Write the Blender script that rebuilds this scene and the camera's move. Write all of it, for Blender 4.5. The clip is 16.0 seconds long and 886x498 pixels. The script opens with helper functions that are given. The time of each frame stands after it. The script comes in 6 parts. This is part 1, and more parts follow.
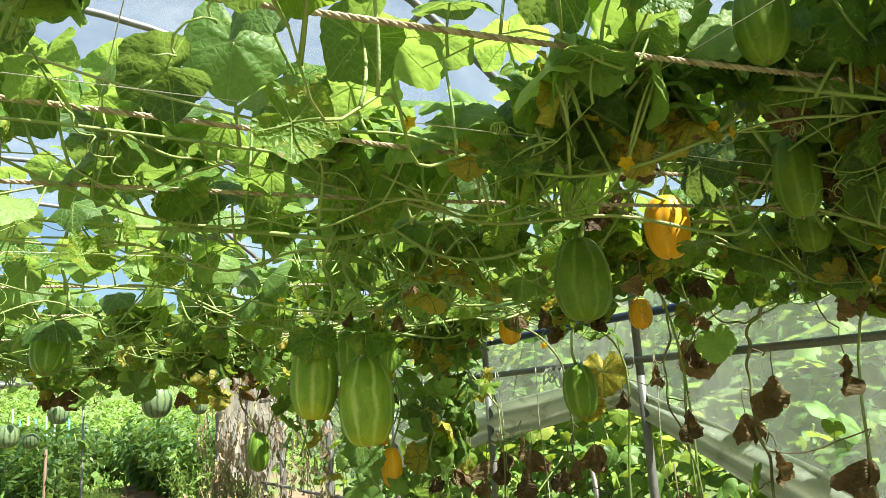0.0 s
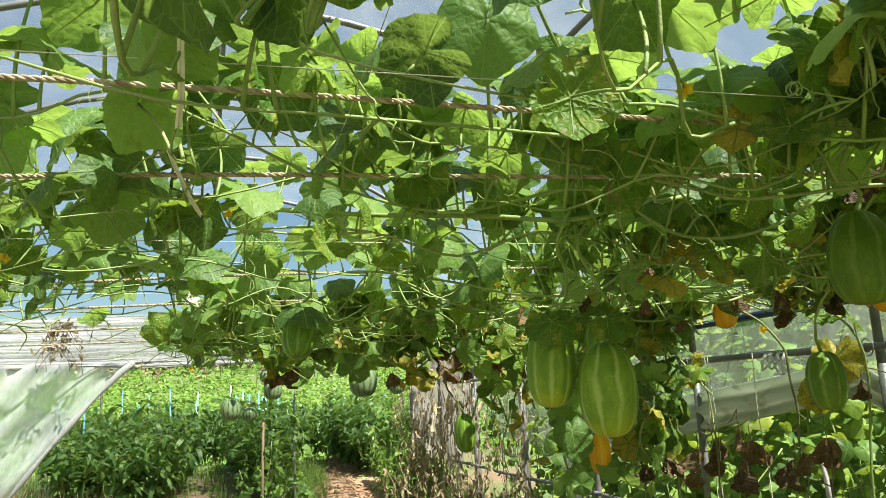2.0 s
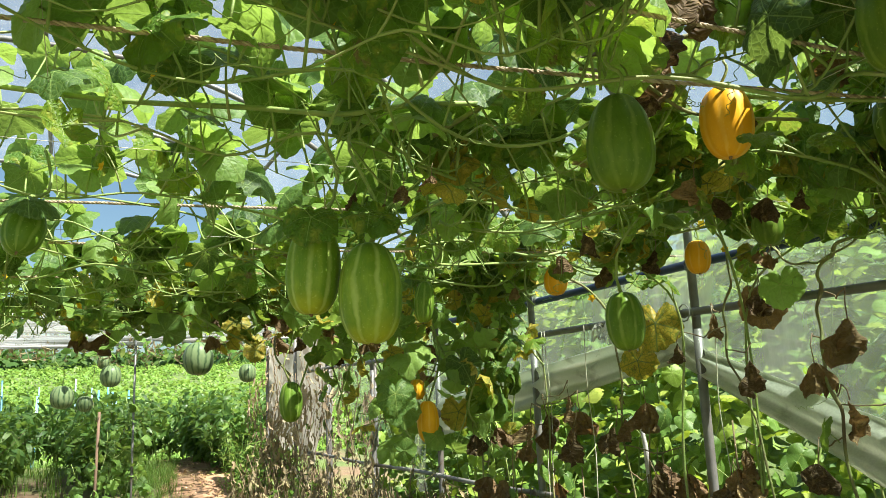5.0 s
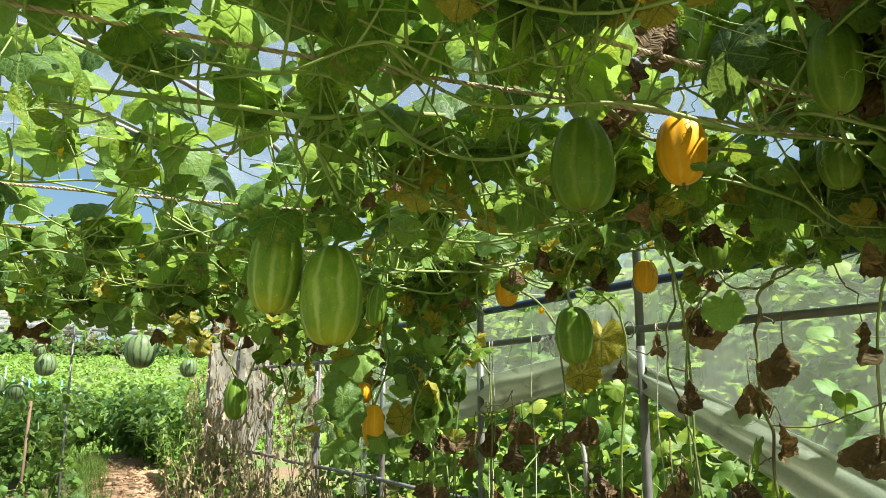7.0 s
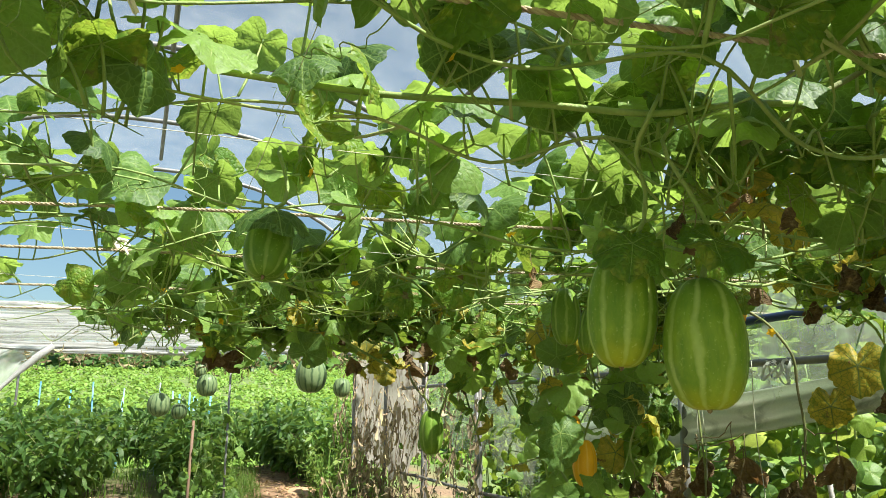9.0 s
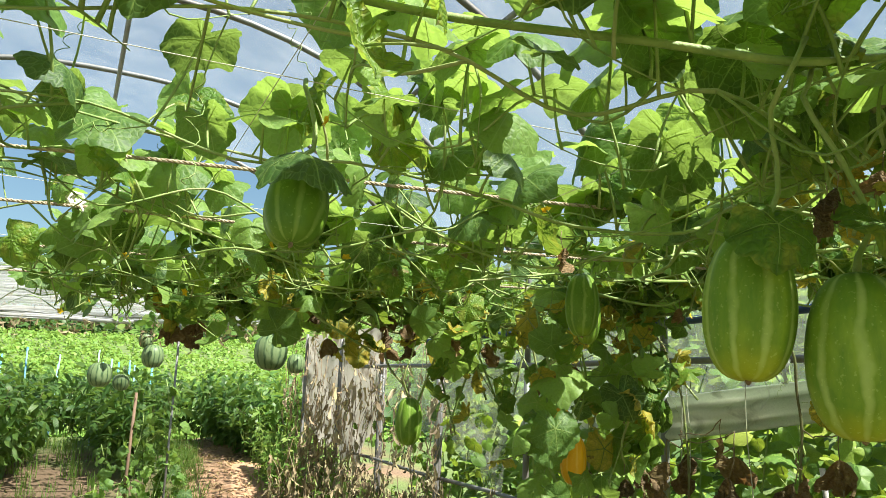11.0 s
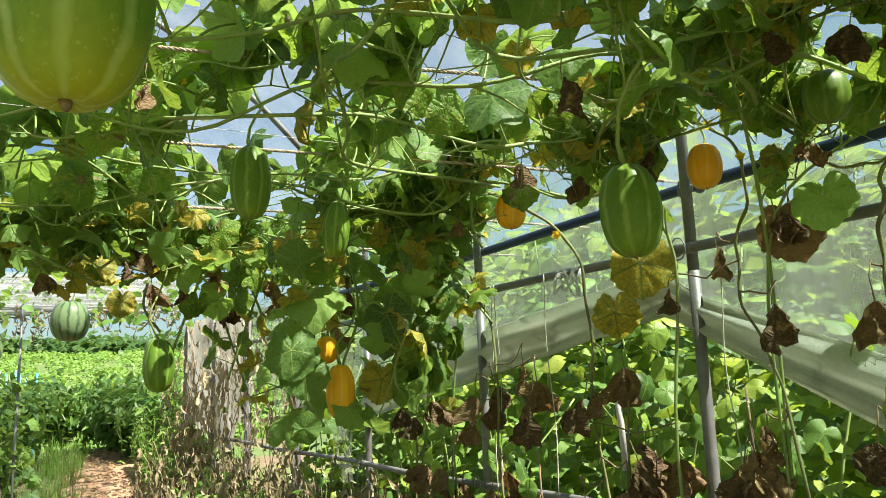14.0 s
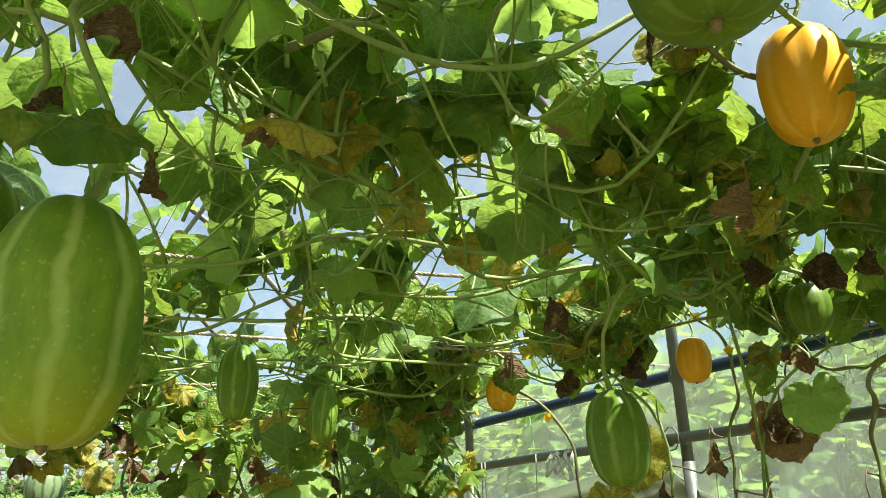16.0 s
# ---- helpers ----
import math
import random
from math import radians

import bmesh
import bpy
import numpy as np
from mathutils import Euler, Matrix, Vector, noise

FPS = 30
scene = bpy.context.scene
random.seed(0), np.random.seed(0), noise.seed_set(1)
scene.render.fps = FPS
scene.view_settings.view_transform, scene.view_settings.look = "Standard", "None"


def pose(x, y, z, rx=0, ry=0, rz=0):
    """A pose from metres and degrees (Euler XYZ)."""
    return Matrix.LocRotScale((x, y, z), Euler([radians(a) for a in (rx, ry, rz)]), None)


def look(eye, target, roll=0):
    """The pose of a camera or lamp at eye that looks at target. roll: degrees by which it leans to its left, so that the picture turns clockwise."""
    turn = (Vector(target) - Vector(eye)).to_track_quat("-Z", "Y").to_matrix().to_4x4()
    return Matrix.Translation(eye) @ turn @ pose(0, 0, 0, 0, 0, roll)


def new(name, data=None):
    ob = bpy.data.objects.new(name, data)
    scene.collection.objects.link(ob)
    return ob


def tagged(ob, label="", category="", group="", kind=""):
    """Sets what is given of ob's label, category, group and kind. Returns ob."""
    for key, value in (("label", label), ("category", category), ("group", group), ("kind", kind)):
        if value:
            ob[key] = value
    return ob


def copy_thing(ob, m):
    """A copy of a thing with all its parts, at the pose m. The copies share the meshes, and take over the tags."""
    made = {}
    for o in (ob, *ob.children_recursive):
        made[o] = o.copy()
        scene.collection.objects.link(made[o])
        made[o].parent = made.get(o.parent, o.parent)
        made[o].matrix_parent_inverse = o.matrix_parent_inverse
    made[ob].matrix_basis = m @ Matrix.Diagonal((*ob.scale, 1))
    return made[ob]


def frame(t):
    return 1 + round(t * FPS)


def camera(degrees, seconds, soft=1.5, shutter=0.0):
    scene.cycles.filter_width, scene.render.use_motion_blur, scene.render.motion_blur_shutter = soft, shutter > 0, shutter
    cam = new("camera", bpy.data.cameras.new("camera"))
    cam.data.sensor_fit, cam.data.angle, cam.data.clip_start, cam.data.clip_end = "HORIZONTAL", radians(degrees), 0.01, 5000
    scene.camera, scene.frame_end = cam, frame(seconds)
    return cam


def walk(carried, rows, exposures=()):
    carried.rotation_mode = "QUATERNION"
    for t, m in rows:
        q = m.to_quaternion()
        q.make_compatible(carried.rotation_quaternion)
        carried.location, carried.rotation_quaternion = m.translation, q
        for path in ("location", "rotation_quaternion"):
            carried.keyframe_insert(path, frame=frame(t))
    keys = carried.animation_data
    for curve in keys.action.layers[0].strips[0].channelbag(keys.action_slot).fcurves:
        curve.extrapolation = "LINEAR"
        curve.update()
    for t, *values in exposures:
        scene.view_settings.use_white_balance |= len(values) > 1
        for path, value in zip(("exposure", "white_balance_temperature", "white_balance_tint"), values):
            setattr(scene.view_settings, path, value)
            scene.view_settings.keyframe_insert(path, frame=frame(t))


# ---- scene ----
cam = camera(60.8, 16.0, soft=0.5)
PATH = [
    (0, (0.018, -0.011, 1.511), (0.757, 1.806, 1.902), -4.0),
    (0.5, (-0.002, 0.019, 1.511), (0.6, 1.89, 1.88), -4.0),
    (1, (-0.02, 0.044, 1.518), (0.466, 1.949, 1.883), -3.7),
    (1.5, (-0.039, 0.05, 1.525), (0.338, 1.979, 1.896), -3.3),
    (2, (-0.063, 0.056, 1.526), (0.228, 2.0, 1.898), -2.8),
    (2.5, (-0.089, 0.064, 1.521), (0.184, 2.011, 1.891), -2.9),
    (3, (-0.072, 0.08, 1.519), (0.255, 2.02, 1.879), -2.6),
    (3.5, (-0.02, 0.103, 1.486), (0.397, 2.025, 1.85), -2.5),
    (4, (0.066, 0.143, 1.435), (0.566, 2.044, 1.803), -2.5),
    (4.5, (0.133, 0.15, 1.381), (0.685, 2.036, 1.751), -2.5),
    (4.7, (0.139, 0.153, 1.372), (0.71, 2.034, 1.743), -2.6),
    (6.8, (0.116, 0.13, 1.368), (0.825, 1.956, 1.769), -0.1),
    (7, (0.113, 0.133, 1.37), (0.831, 1.959, 1.756), 0.1),
    (7.5, (0.096, 0.144, 1.397), (0.819, 1.976, 1.748), 0.6),
    (8, (0.048, 0.195, 1.416), (0.717, 2.047, 1.768), 0.8),
    (8.5, (-0.026, 0.288, 1.43), (0.531, 2.17, 1.814), 0.6),
    (9, (-0.112, 0.457, 1.446), (0.32, 2.366, 1.858), 0.2),
    (9.2, (-0.144, 0.529, 1.458), (0.244, 2.446, 1.878), 0.4),
    (11.3, (-0.185, 0.712, 1.478), (0.451, 2.576, 1.826), 2.2),
    (11.5, (-0.182, 0.734, 1.455), (0.506, 2.58, 1.801), 2.0),
    (12, (-0.129, 0.77, 1.408), (0.641, 2.589, 1.722), 1.6),
    (12.5, (0.071, 0.774, 1.305), (0.892, 2.575, 1.593), 0.8),
    (13, (0.173, 0.769, 1.315), (1.018, 2.563, 1.574), 0.0),
    (13.5, (0.263, 0.778, 1.315), (1.071, 2.585, 1.601), -1.2),
    (14, (0.41, 0.786, 1.288), (1.136, 2.618, 1.633), -2.2),
    (14.5, (0.464, 0.806, 1.277), (1.112, 2.646, 1.72), -2.7),
    (15, (0.445, 0.797, 1.306), (1.075, 2.615, 1.849), -2.7),
    (15.5, (0.435, 0.775, 1.344), (1.113, 2.547, 1.978), -2.2),
    (16, (0.411, 0.747, 1.396), (1.123, 2.479, 2.097), -1.5),
]
walk(cam, [(t, look(eye, target, roll)) for t, eye, target, roll in PATH],
     [(0.0, 2.06), (0.8, 1.66), (3.2, 1.67), (4.2, 1.84), (8.6, 1.82), (9.2, 1.72), (12.0, 1.85), (13.2, 1.79), (14.4, 1.85), (15.5, 1.71), (16.0, 2.03)])

# ---- world, sun, exposure ----
SUN_AZ, SUN_EL = 142.0, 57.0     # compass bearing of the sun (0 = +y, clockwise), height in degrees
world = bpy.data.worlds.new("world")
scene.world = world
world.use_nodes = True
wn = world.node_tree.nodes
sky = wn.new("ShaderNodeTexSky")
sky.sky_type = 'NISHITA'
sky.sun_disc = False
sky.sun_elevation = radians(SUN_EL)
sky.sun_rotation = radians(SUN_AZ)
sky.air_density, sky.dust_density, sky.ozone_density = 1.0, 1.8, 0.1
wn["Background"].inputs["Strength"].default_value = 0.045
balance = wn.new("ShaderNodeVectorMath")      # white balance of the hazy daylight
balance.operation = 'MULTIPLY'
balance.inputs[1].default_value = (0.84, 1.0, 0.98)
world.node_tree.links.new(sky.outputs[0], balance.inputs[0])
world.node_tree.links.new(balance.outputs[0], wn["Background"].inputs["Color"])
sun_data = bpy.data.lights.new("sun", 'SUN')
sun_data.energy, sun_data.angle, sun_data.color = 5.0, radians(0.6), (1.0, 0.95, 0.86)
sun = new("sun", sun_data)
_a, _e = radians(SUN_AZ), radians(SUN_EL)
sun.matrix_world = look((10 * math.sin(_a), 10 * math.cos(_a), 12), (10 * math.sin(_a) - math.sin(_a) * math.cos(_e), 10 * math.cos(_a) - math.cos(_a) * math.cos(_e), 12 - math.sin(_e)))

rng = random.Random(7)


# ---- materials ----
class Nodes:
    """Short hand for building one node material."""
    def __init__(self, name):
        self.mat = bpy.data.materials.new(name)
        self.mat.use_nodes = True
        self.t = self.mat.node_tree
        self.n = self.t.nodes
        self.n.clear()

    def add(self, kind, props=None, **inputs):
        node = self.n.new("ShaderNode" + kind)
        props = props or {}
        if "operation" in props:
            node.operation = props["operation"]
        if "data_type" in props:
            node.data_type = props["data_type"]
        for k, v in inputs.items():
            self.set(node, k, v)
        return node

    def set(self, node, k, v):
        key = int(k[1:]) if k[0] == "i" and k[1:].isdigit() else k.replace("_", " ")
        sock = node.inputs[key]
        if hasattr(v, "is_output"):
            self.t.links.new(v, sock)
        elif isinstance(v, tuple) and len(v) == 3 and sock.type == 'RGBA':
            sock.default_value = (*v, 1)
        else:
            sock.default_value = v

    def math(self, op, a, b=0.0):
        return self.add("Math", {"operation": op}, i0=a, i1=b).outputs[0]

    def mix(self, fac, a, b):
        m = self.add("Mix", {"data_type": 'RGBA'})
        self.set(m, "i0", fac)
        self.set(m, "i6", a)
        self.set(m, "i7", b)
        return m.outputs[2]

    def ramp(self, fac, stops):
        r = self.add("ValToRGB")
        cr = r.color_ramp
        while len(cr.elements) < len(stops):
            cr.elements.new(0.5)
        for el, (p, c) in zip(cr.elements, stops):
            el.position = p
            el.color = (*c, 1) if isinstance(c, tuple) else (c, c, c, 1)
        self.t.links.new(fac, r.inputs[0])
        return r.outputs[0]

    def noise(self, vec, scale, detail=3.0, rough=0.55):
        n = self.add("TexNoise", {}, Scale=scale, Detail=detail, Roughness=rough)
        if vec is not None:
            self.t.links.new(vec, n.inputs["Vector"])
        return n.outputs[0]

    def bump(self, height, strength, distance=0.002):
        return self.add("Bump", {}, Height=height, Strength=strength, Distance=distance).outputs[0]

    def done(self, shader):
        o = self.add("OutputMaterial")
        self.t.links.new(shader, o.inputs[0])
        return self.mat

    def own(self, shift=True):
        """Object coordinates, moved by the object's random number."""
        tc = self.add("TexCoord").outputs["Object"]
        if not shift:
            return tc, None
        rnd = self.add("ObjectInfo").outputs["Random"]
        off = self.math("MULTIPLY", rnd, 37.0)
        comb = self.add("CombineXYZ", {}, X=off, Y=off, Z=off).outputs[0]
        return self.add("VectorMath", {"operation": 'ADD'}, i0=tc, i1=comb).outputs[0], rnd


def leaf_material(name, tones, blotch, glow, blotch_at=0.56, share=0.45, island=False, rough=0.5, spot=None, grain=38.0, net=None, vein=(0.20, 0.30, 0.06), rib=0.012, puff=0.35):
    """A thin leaf: reflects and lets light through. tones: three greens; blotch: the tint of its patches; glow: the light it passes."""
    k = Nodes(name)
    vec, rnd = k.own()
    if island:
        rnd = k.add("NewGeometry").outputs["Random Per Island"]
        vec = k.add("TexCoord").outputs["Object"]
    tone = k.ramp(rnd, [(0.0, tones[0]), (0.5, tones[1]), (1.0, tones[2])])
    big = k.noise(vec, grain, 5.0, 0.6)
    fine = k.noise(vec, 160.0, 2.0)
    patch = k.ramp(big, [(blotch_at, 0.0), (blotch_at + 0.1, 1.0)])
    col = k.mix(k.math("MULTIPLY", patch, 0.8), tone, blotch)
    col = k.mix(k.math("MULTIPLY", k.ramp(fine, [(0.35, 0.0), (0.7, 1.0)]), 0.45), col, tuple(v * 0.35 for v in tones[0]))
    passed = k.mix(k.math("MULTIPLY", patch, 0.7), glow, blotch)
    height = k.noise(vec, grain * 3.2, 4.0, 0.6)
    if net:
        at = k.add("Attribute")
        at.attribute_name = "leaf"
        xyz = k.add("SeparateXYZ", {}, i0=at.outputs["Vector"])
        flat = k.add("CombineXYZ", {}, X=xyz.outputs[0], Y=xyz.outputs[1], Z=k.math("MULTIPLY", rnd, 40.0)).outputs[0]
        warp = k.add("VectorMath", {"operation": 'ADD'}, i0=flat, i1=k.add("VectorMath", {"operation": 'SCALE'}, i0=k.add("TexNoise", {}, Vector=flat, Scale=7.0).outputs["Color"], Scale=0.05).outputs[0]).outputs[0]
        vo = k.add("TexVoronoi", {}, Vector=warp, Scale=11.0)
        vo.feature = 'DISTANCE_TO_EDGE'
        cell = vo.outputs["Distance"]
        main = k.ramp(xyz.outputs[2], [(0.0, 1.0), (rib, 0.0)])
        side = k.ramp(cell, [(0.0, 1.0), (0.09, 0.0)])
        far = k.ramp(xyz.outputs[2], [(0.02, 0.0), (0.075, 1.0)])
        lines = k.math("MAXIMUM", main, k.math("MULTIPLY", side, net))
        body = k.mix(k.math("MULTIPLY", patch, k.math("MULTIPLY", far, 0.85)), tone, blotch)
        body = k.mix(k.math("MULTIPLY", k.ramp(fine, [(0.35, 0.0), (0.7, 1.0)]), 0.4), body, tuple(v * 0.4 for v in tones[0]))
        col = k.mix(lines, body, vein)
        thin = k.mix(rnd, tuple(v * 0.5 for v in glow), tuple(v * 1.3 for v in glow))
        passed = k.mix(k.math("MULTIPLY", patch, k.math("MULTIPLY", far, 0.7)), thin, blotch)
        passed = k.mix(k.math("MULTIPLY", lines, 0.75), passed, tuple(v * 1.5 for v in vein))
        height = k.math("ADD", k.math("MULTIPLY", k.ramp(cell, [(0.0, 0.0), (0.35, 1.0)]), puff), k.math("MULTIPLY", height, 0.5))
    if spot:
        edge = k.ramp(k.noise(vec, 22.0, 5.0), [(0.64, 0.0), (0.69, 1.0)])
        col = k.mix(edge, col, spot)
        passed = k.mix(edge, passed, spot)
    nb = k.bump(height, 0.6, 0.003)
    p = k.add("BsdfPrincipled", {}, Base_Color=col, Roughness=rough, Normal=nb)
    p.inputs["Specular IOR Level"].default_value = 0.3
    tr = k.add("BsdfTranslucent", {}, Color=passed, Normal=nb)
    return k.done(k.add("MixShader", {}, i0=share, i1=p.outputs[0], i2=tr.outputs[0]).outputs[0])


def plain(name, c1, c2, scale=20.0, rough=0.6, metal=0.0, bump=0.3, c3=None, depth=0.002, shift=True):
    """A solid surface with colour varied at two scales and a fine relief."""
    k = Nodes(name)
    vec, _ = k.own(shift)
    col = k.mix(k.ramp(k.noise(vec, scale, 5.0), [(0.35, 0.0), (0.65, 1.0)]), c1, c2)
    if c3:
        col = k.mix(k.ramp(k.noise(vec, scale * 0.17, 3.0), [(0.5, 0.0), (0.68, 1.0)]), col, c3)
    fine = k.noise(vec, scale * 9, 3.0)
    col = k.mix(k.math("MULTIPLY", fine, 0.25), col, tuple(v * 0.5 for v in c1))
    r = k.ramp(fine, [(0.3, rough - 0.08), (0.7, rough + 0.08)])
    p = k.add("BsdfPrincipled", {}, Base_Color=col, Roughness=r, Metallic=metal, Normal=k.bump(fine, bump, depth))
    return k.done(p.outputs[0])


def melon_material(name, skin, dark, stripe, lobes, ripe, ripe_from, width=0.86, bold=0.36):
    """Smooth rind with a pale stripe in each furrow; the blossom end ripens first."""
    k = Nodes(name)
    vec, rnd = k.own()
    tc = k.add("TexCoord").outputs["Object"]
    xyz = k.add("SeparateXYZ", {}, i0=tc)
    wob = k.math("MULTIPLY", k.math("SUBTRACT", k.noise(vec, 30.0, 3.0), 0.5), 0.35)
    ang = k.math("ADD", k.math("ARCTAN2", xyz.outputs[1], xyz.outputs[0]), wob)
    wave = k.math("COSINE", k.math("MULTIPLY", ang, float(lobes)))
    line = k.ramp(wave, [(width - 0.3, 0.0), (1.0, 1.0)])
    line = k.math("MULTIPLY", line, k.ramp(k.noise(vec, 26.0, 4.0), [(0.3, 0.35), (0.65, 1.0)]))
    streak = k.add("Mapping", {}, Vector=vec, Scale=(1.0, 1.0, 0.3)).outputs[0]
    mott = k.noise(streak, 48.0, 5.0, 0.65)
    col = k.mix(k.ramp(mott, [(0.35, 0.0), (0.7, 1.0)]), skin, dark)
    col = k.mix(k.math("MULTIPLY", k.ramp(k.noise(vec, 13.0, 4.0, 0.6), [(0.42, 0.0), (0.62, 1.0)]), 0.6), col, dark)
    low = k.ramp(k.math("ADD", k.math("MULTIPLY", xyz.outputs[2], -7.0), k.math("MULTIPLY", k.noise(vec, 16.0, 3.0), 0.55)), [(ripe_from, 0.0), (ripe_from + 0.35, 1.0)])
    col = k.mix(k.math("MULTIPLY", low, 0.75), col, ripe)
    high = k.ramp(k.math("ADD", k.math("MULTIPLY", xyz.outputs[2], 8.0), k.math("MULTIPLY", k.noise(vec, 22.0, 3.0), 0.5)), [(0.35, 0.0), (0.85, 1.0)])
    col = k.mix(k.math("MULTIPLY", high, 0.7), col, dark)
    col = k.mix(k.math("MULTIPLY", line, bold), col, stripe)
    speck = k.ramp(k.noise(vec, 260.0, 2.0), [(0.62, 0.0), (0.7, 1.0)])
    col = k.mix(k.math("MULTIPLY", speck, 0.25), col, stripe)
    scar = k.ramp(k.noise(vec, 38.0, 6.0, 0.7), [(0.7, 0.0), (0.74, 1.0)])
    col = k.mix(k.math("MULTIPLY", scar, 0.35), col, (0.3, 0.24, 0.12))
    p = k.add("BsdfPrincipled", {}, Base_Color=col, Roughness=k.ramp(mott, [(0.3, 0.36), (0.7, 0.5)]), Normal=k.bump(k.noise(vec, 120.0, 3.0), 0.12, 0.001))
    p.inputs["Specular IOR Level"].default_value = 0.2
    return k.done(p.outputs[0])


def film_material(name, clear, blur, white, tint=(0.9, 0.95, 0.97), stripes=None):
    """Greenhouse plastic: partly clear, partly blurring, with milky dust and streaks."""
    k = Nodes(name)
    tc = k.add("TexCoord").outputs["Object"]
    st = k.add("Mapping", {}, Vector=tc, Scale=(1.0, 1.0, 0.25)).outputs[0]
    dirt = k.ramp(k.noise(st, 3.0, 7.0, 0.72), [(0.33, white * 0.6), (0.5, white), (0.72, min(1.0, white * 1.7))])
    wr = k.bump(k.noise(st, 14.0, 3.0), 0.5, 0.01)
    t = k.add("BsdfTransparent", {}, Color=tint)
    r = k.add("BsdfRefraction", {}, Color=tint, Roughness=0.12, IOR=1.02)
    see = k.add("MixShader", {}, i0=blur / max(clear + blur, 1e-6), i1=t.outputs[0], i2=r.outputs[0])
    d = k.add("BsdfDiffuse", {}, Color=(0.78, 0.8, 0.78), Normal=wr)
    tl = k.add("BsdfTranslucent", {}, Color=(0.8, 0.82, 0.8), Normal=wr)
    milk = k.add("MixShader", {}, i0=0.5, i1=d.outputs[0], i2=tl.outputs[0])
    body = k.add("MixShader", {}, i0=dirt, i1=see.outputs[0], i2=milk.outputs[0])
    gl = k.add("BsdfGlossy", {}, Roughness=0.18, Normal=wr)
    return k.done(k.add("MixShader", {}, i0=0.04, i1=body.outputs[0], i2=gl.outputs[0]).outputs[0])


GREENS = ((0.030, 0.075, 0.020), (0.105, 0.205, 0.042), (0.22, 0.34, 0.08))
M_LEAF = leaf_material("melon_leaf_green", GREENS, (0.22, 0.30, 0.035), (0.37, 0.54, 0.085), 0.60, 0.42, net=0.38, vein=(0.24, 0.34, 0.09))
M_MOTTLED = leaf_material("melon_leaf_mottled", ((0.06, 0.15, 0.018), (0.09, 0.19, 0.02), (0.14, 0.23, 0.022)), (0.30, 0.33, 0.045), (0.36, 0.50, 0.05), 0.50, 0.38, spot=(0.20, 0.15, 0.06), net=0.35, vein=(0.10, 0.17, 0.03), puff=0.9)
M_YELLOW = leaf_material("melon_leaf_yellow", ((0.30, 0.27, 0.04), (0.45, 0.36, 0.05), (0.36, 0.34, 0.06)), (0.55, 0.40, 0.07), (0.60, 0.48, 0.06), 0.5, 0.42, spot=(0.17, 0.10, 0.04), net=0.6, vein=(0.11, 0.16, 0.025), rib=0.022)
M_YELLOWVEIN = leaf_material("yellow_leaf_green_veins", ((0.42, 0.33, 0.035), (0.48, 0.36, 0.04), (0.38, 0.33, 0.04)), (0.19, 0.24, 0.035), (0.58, 0.46, 0.05), 0.55, 0.4, spot=(0.16, 0.09, 0.035), net=0.85, vein=(0.09, 0.15, 0.02), rib=0.025, grain=30.0)
M_DRY = leaf_material("dry_leaf_brown", ((0.055, 0.036, 0.018), (0.13, 0.082, 0.036), (0.28, 0.185, 0.085)), (0.30, 0.20, 0.09), (0.28, 0.14, 0.04), 0.56, 0.18, rough=0.8, net=0.5, vein=(0.17, 0.12, 0.075), puff=1.2)
M_BEAN = leaf_material("bean_leaf", ((0.04, 0.10, 0.02), (0.11, 0.225, 0.035), (0.27, 0.37, 0.055)), (0.38, 0.38, 0.05), (0.40, 0.54, 0.045), 0.66, 0.32, net=0.2, vein=(0.26, 0.36, 0.08), puff=0.06)
M_PEPPER = leaf_material("pepper_leaf", ((0.045, 0.11, 0.028), (0.085, 0.175, 0.04), (0.165, 0.26, 0.06)), (0.18, 0.26, 0.065), (0.26, 0.42, 0.06), 0.6, 0.34, island=True, rough=0.42)
M_GRASS = leaf_material("grass_blades", ((0.09, 0.2, 0.03), (0.15, 0.28, 0.05), (0.28, 0.30, 0.09)), (0.3, 0.3, 0.1), (0.3, 0.48, 0.07), 0.62, 0.35, island=True)
M_FIELD = leaf_material("field_crop_leaf", ((0.12, 0.24, 0.04), (0.17, 0.31, 0.055), (0.23, 0.36, 0.075)), (0.24, 0.35, 0.075), (0.32, 0.48, 0.08), 0.6, 0.36, island=True)
M_BEANFAR = leaf_material("outer_bean_leaf", ((0.07, 0.15, 0.028), (0.17, 0.29, 0.05), (0.33, 0.40, 0.07)), (0.36, 0.40, 0.06), (0.42, 0.55, 0.07), 0.6, 0.34, island=True)
M_WOOD = leaf_material("far_bush_leaf", ((0.03, 0.075, 0.02), (0.05, 0.11, 0.025), (0.09, 0.15, 0.035)), (0.1, 0.16, 0.05), (0.14, 0.26, 0.04), 0.6, 0.3, island=True)
M_STRAW = leaf_material("straw_blades", ((0.42, 0.32, 0.16), (0.52, 0.40, 0.2), (0.34, 0.24, 0.12)), (0.3, 0.2, 0.1), (0.5, 0.38, 0.18), 0.6, 0.25, island=True, rough=0.8)
M_DEAD = leaf_material("dead_vine_leaf", ((0.19, 0.135, 0.08), (0.34, 0.27, 0.155), (0.5, 0.43, 0.23)), (0.32, 0.29, 0.11), (0.30, 0.24, 0.12), 0.56, 0.25, island=True, rough=0.85)
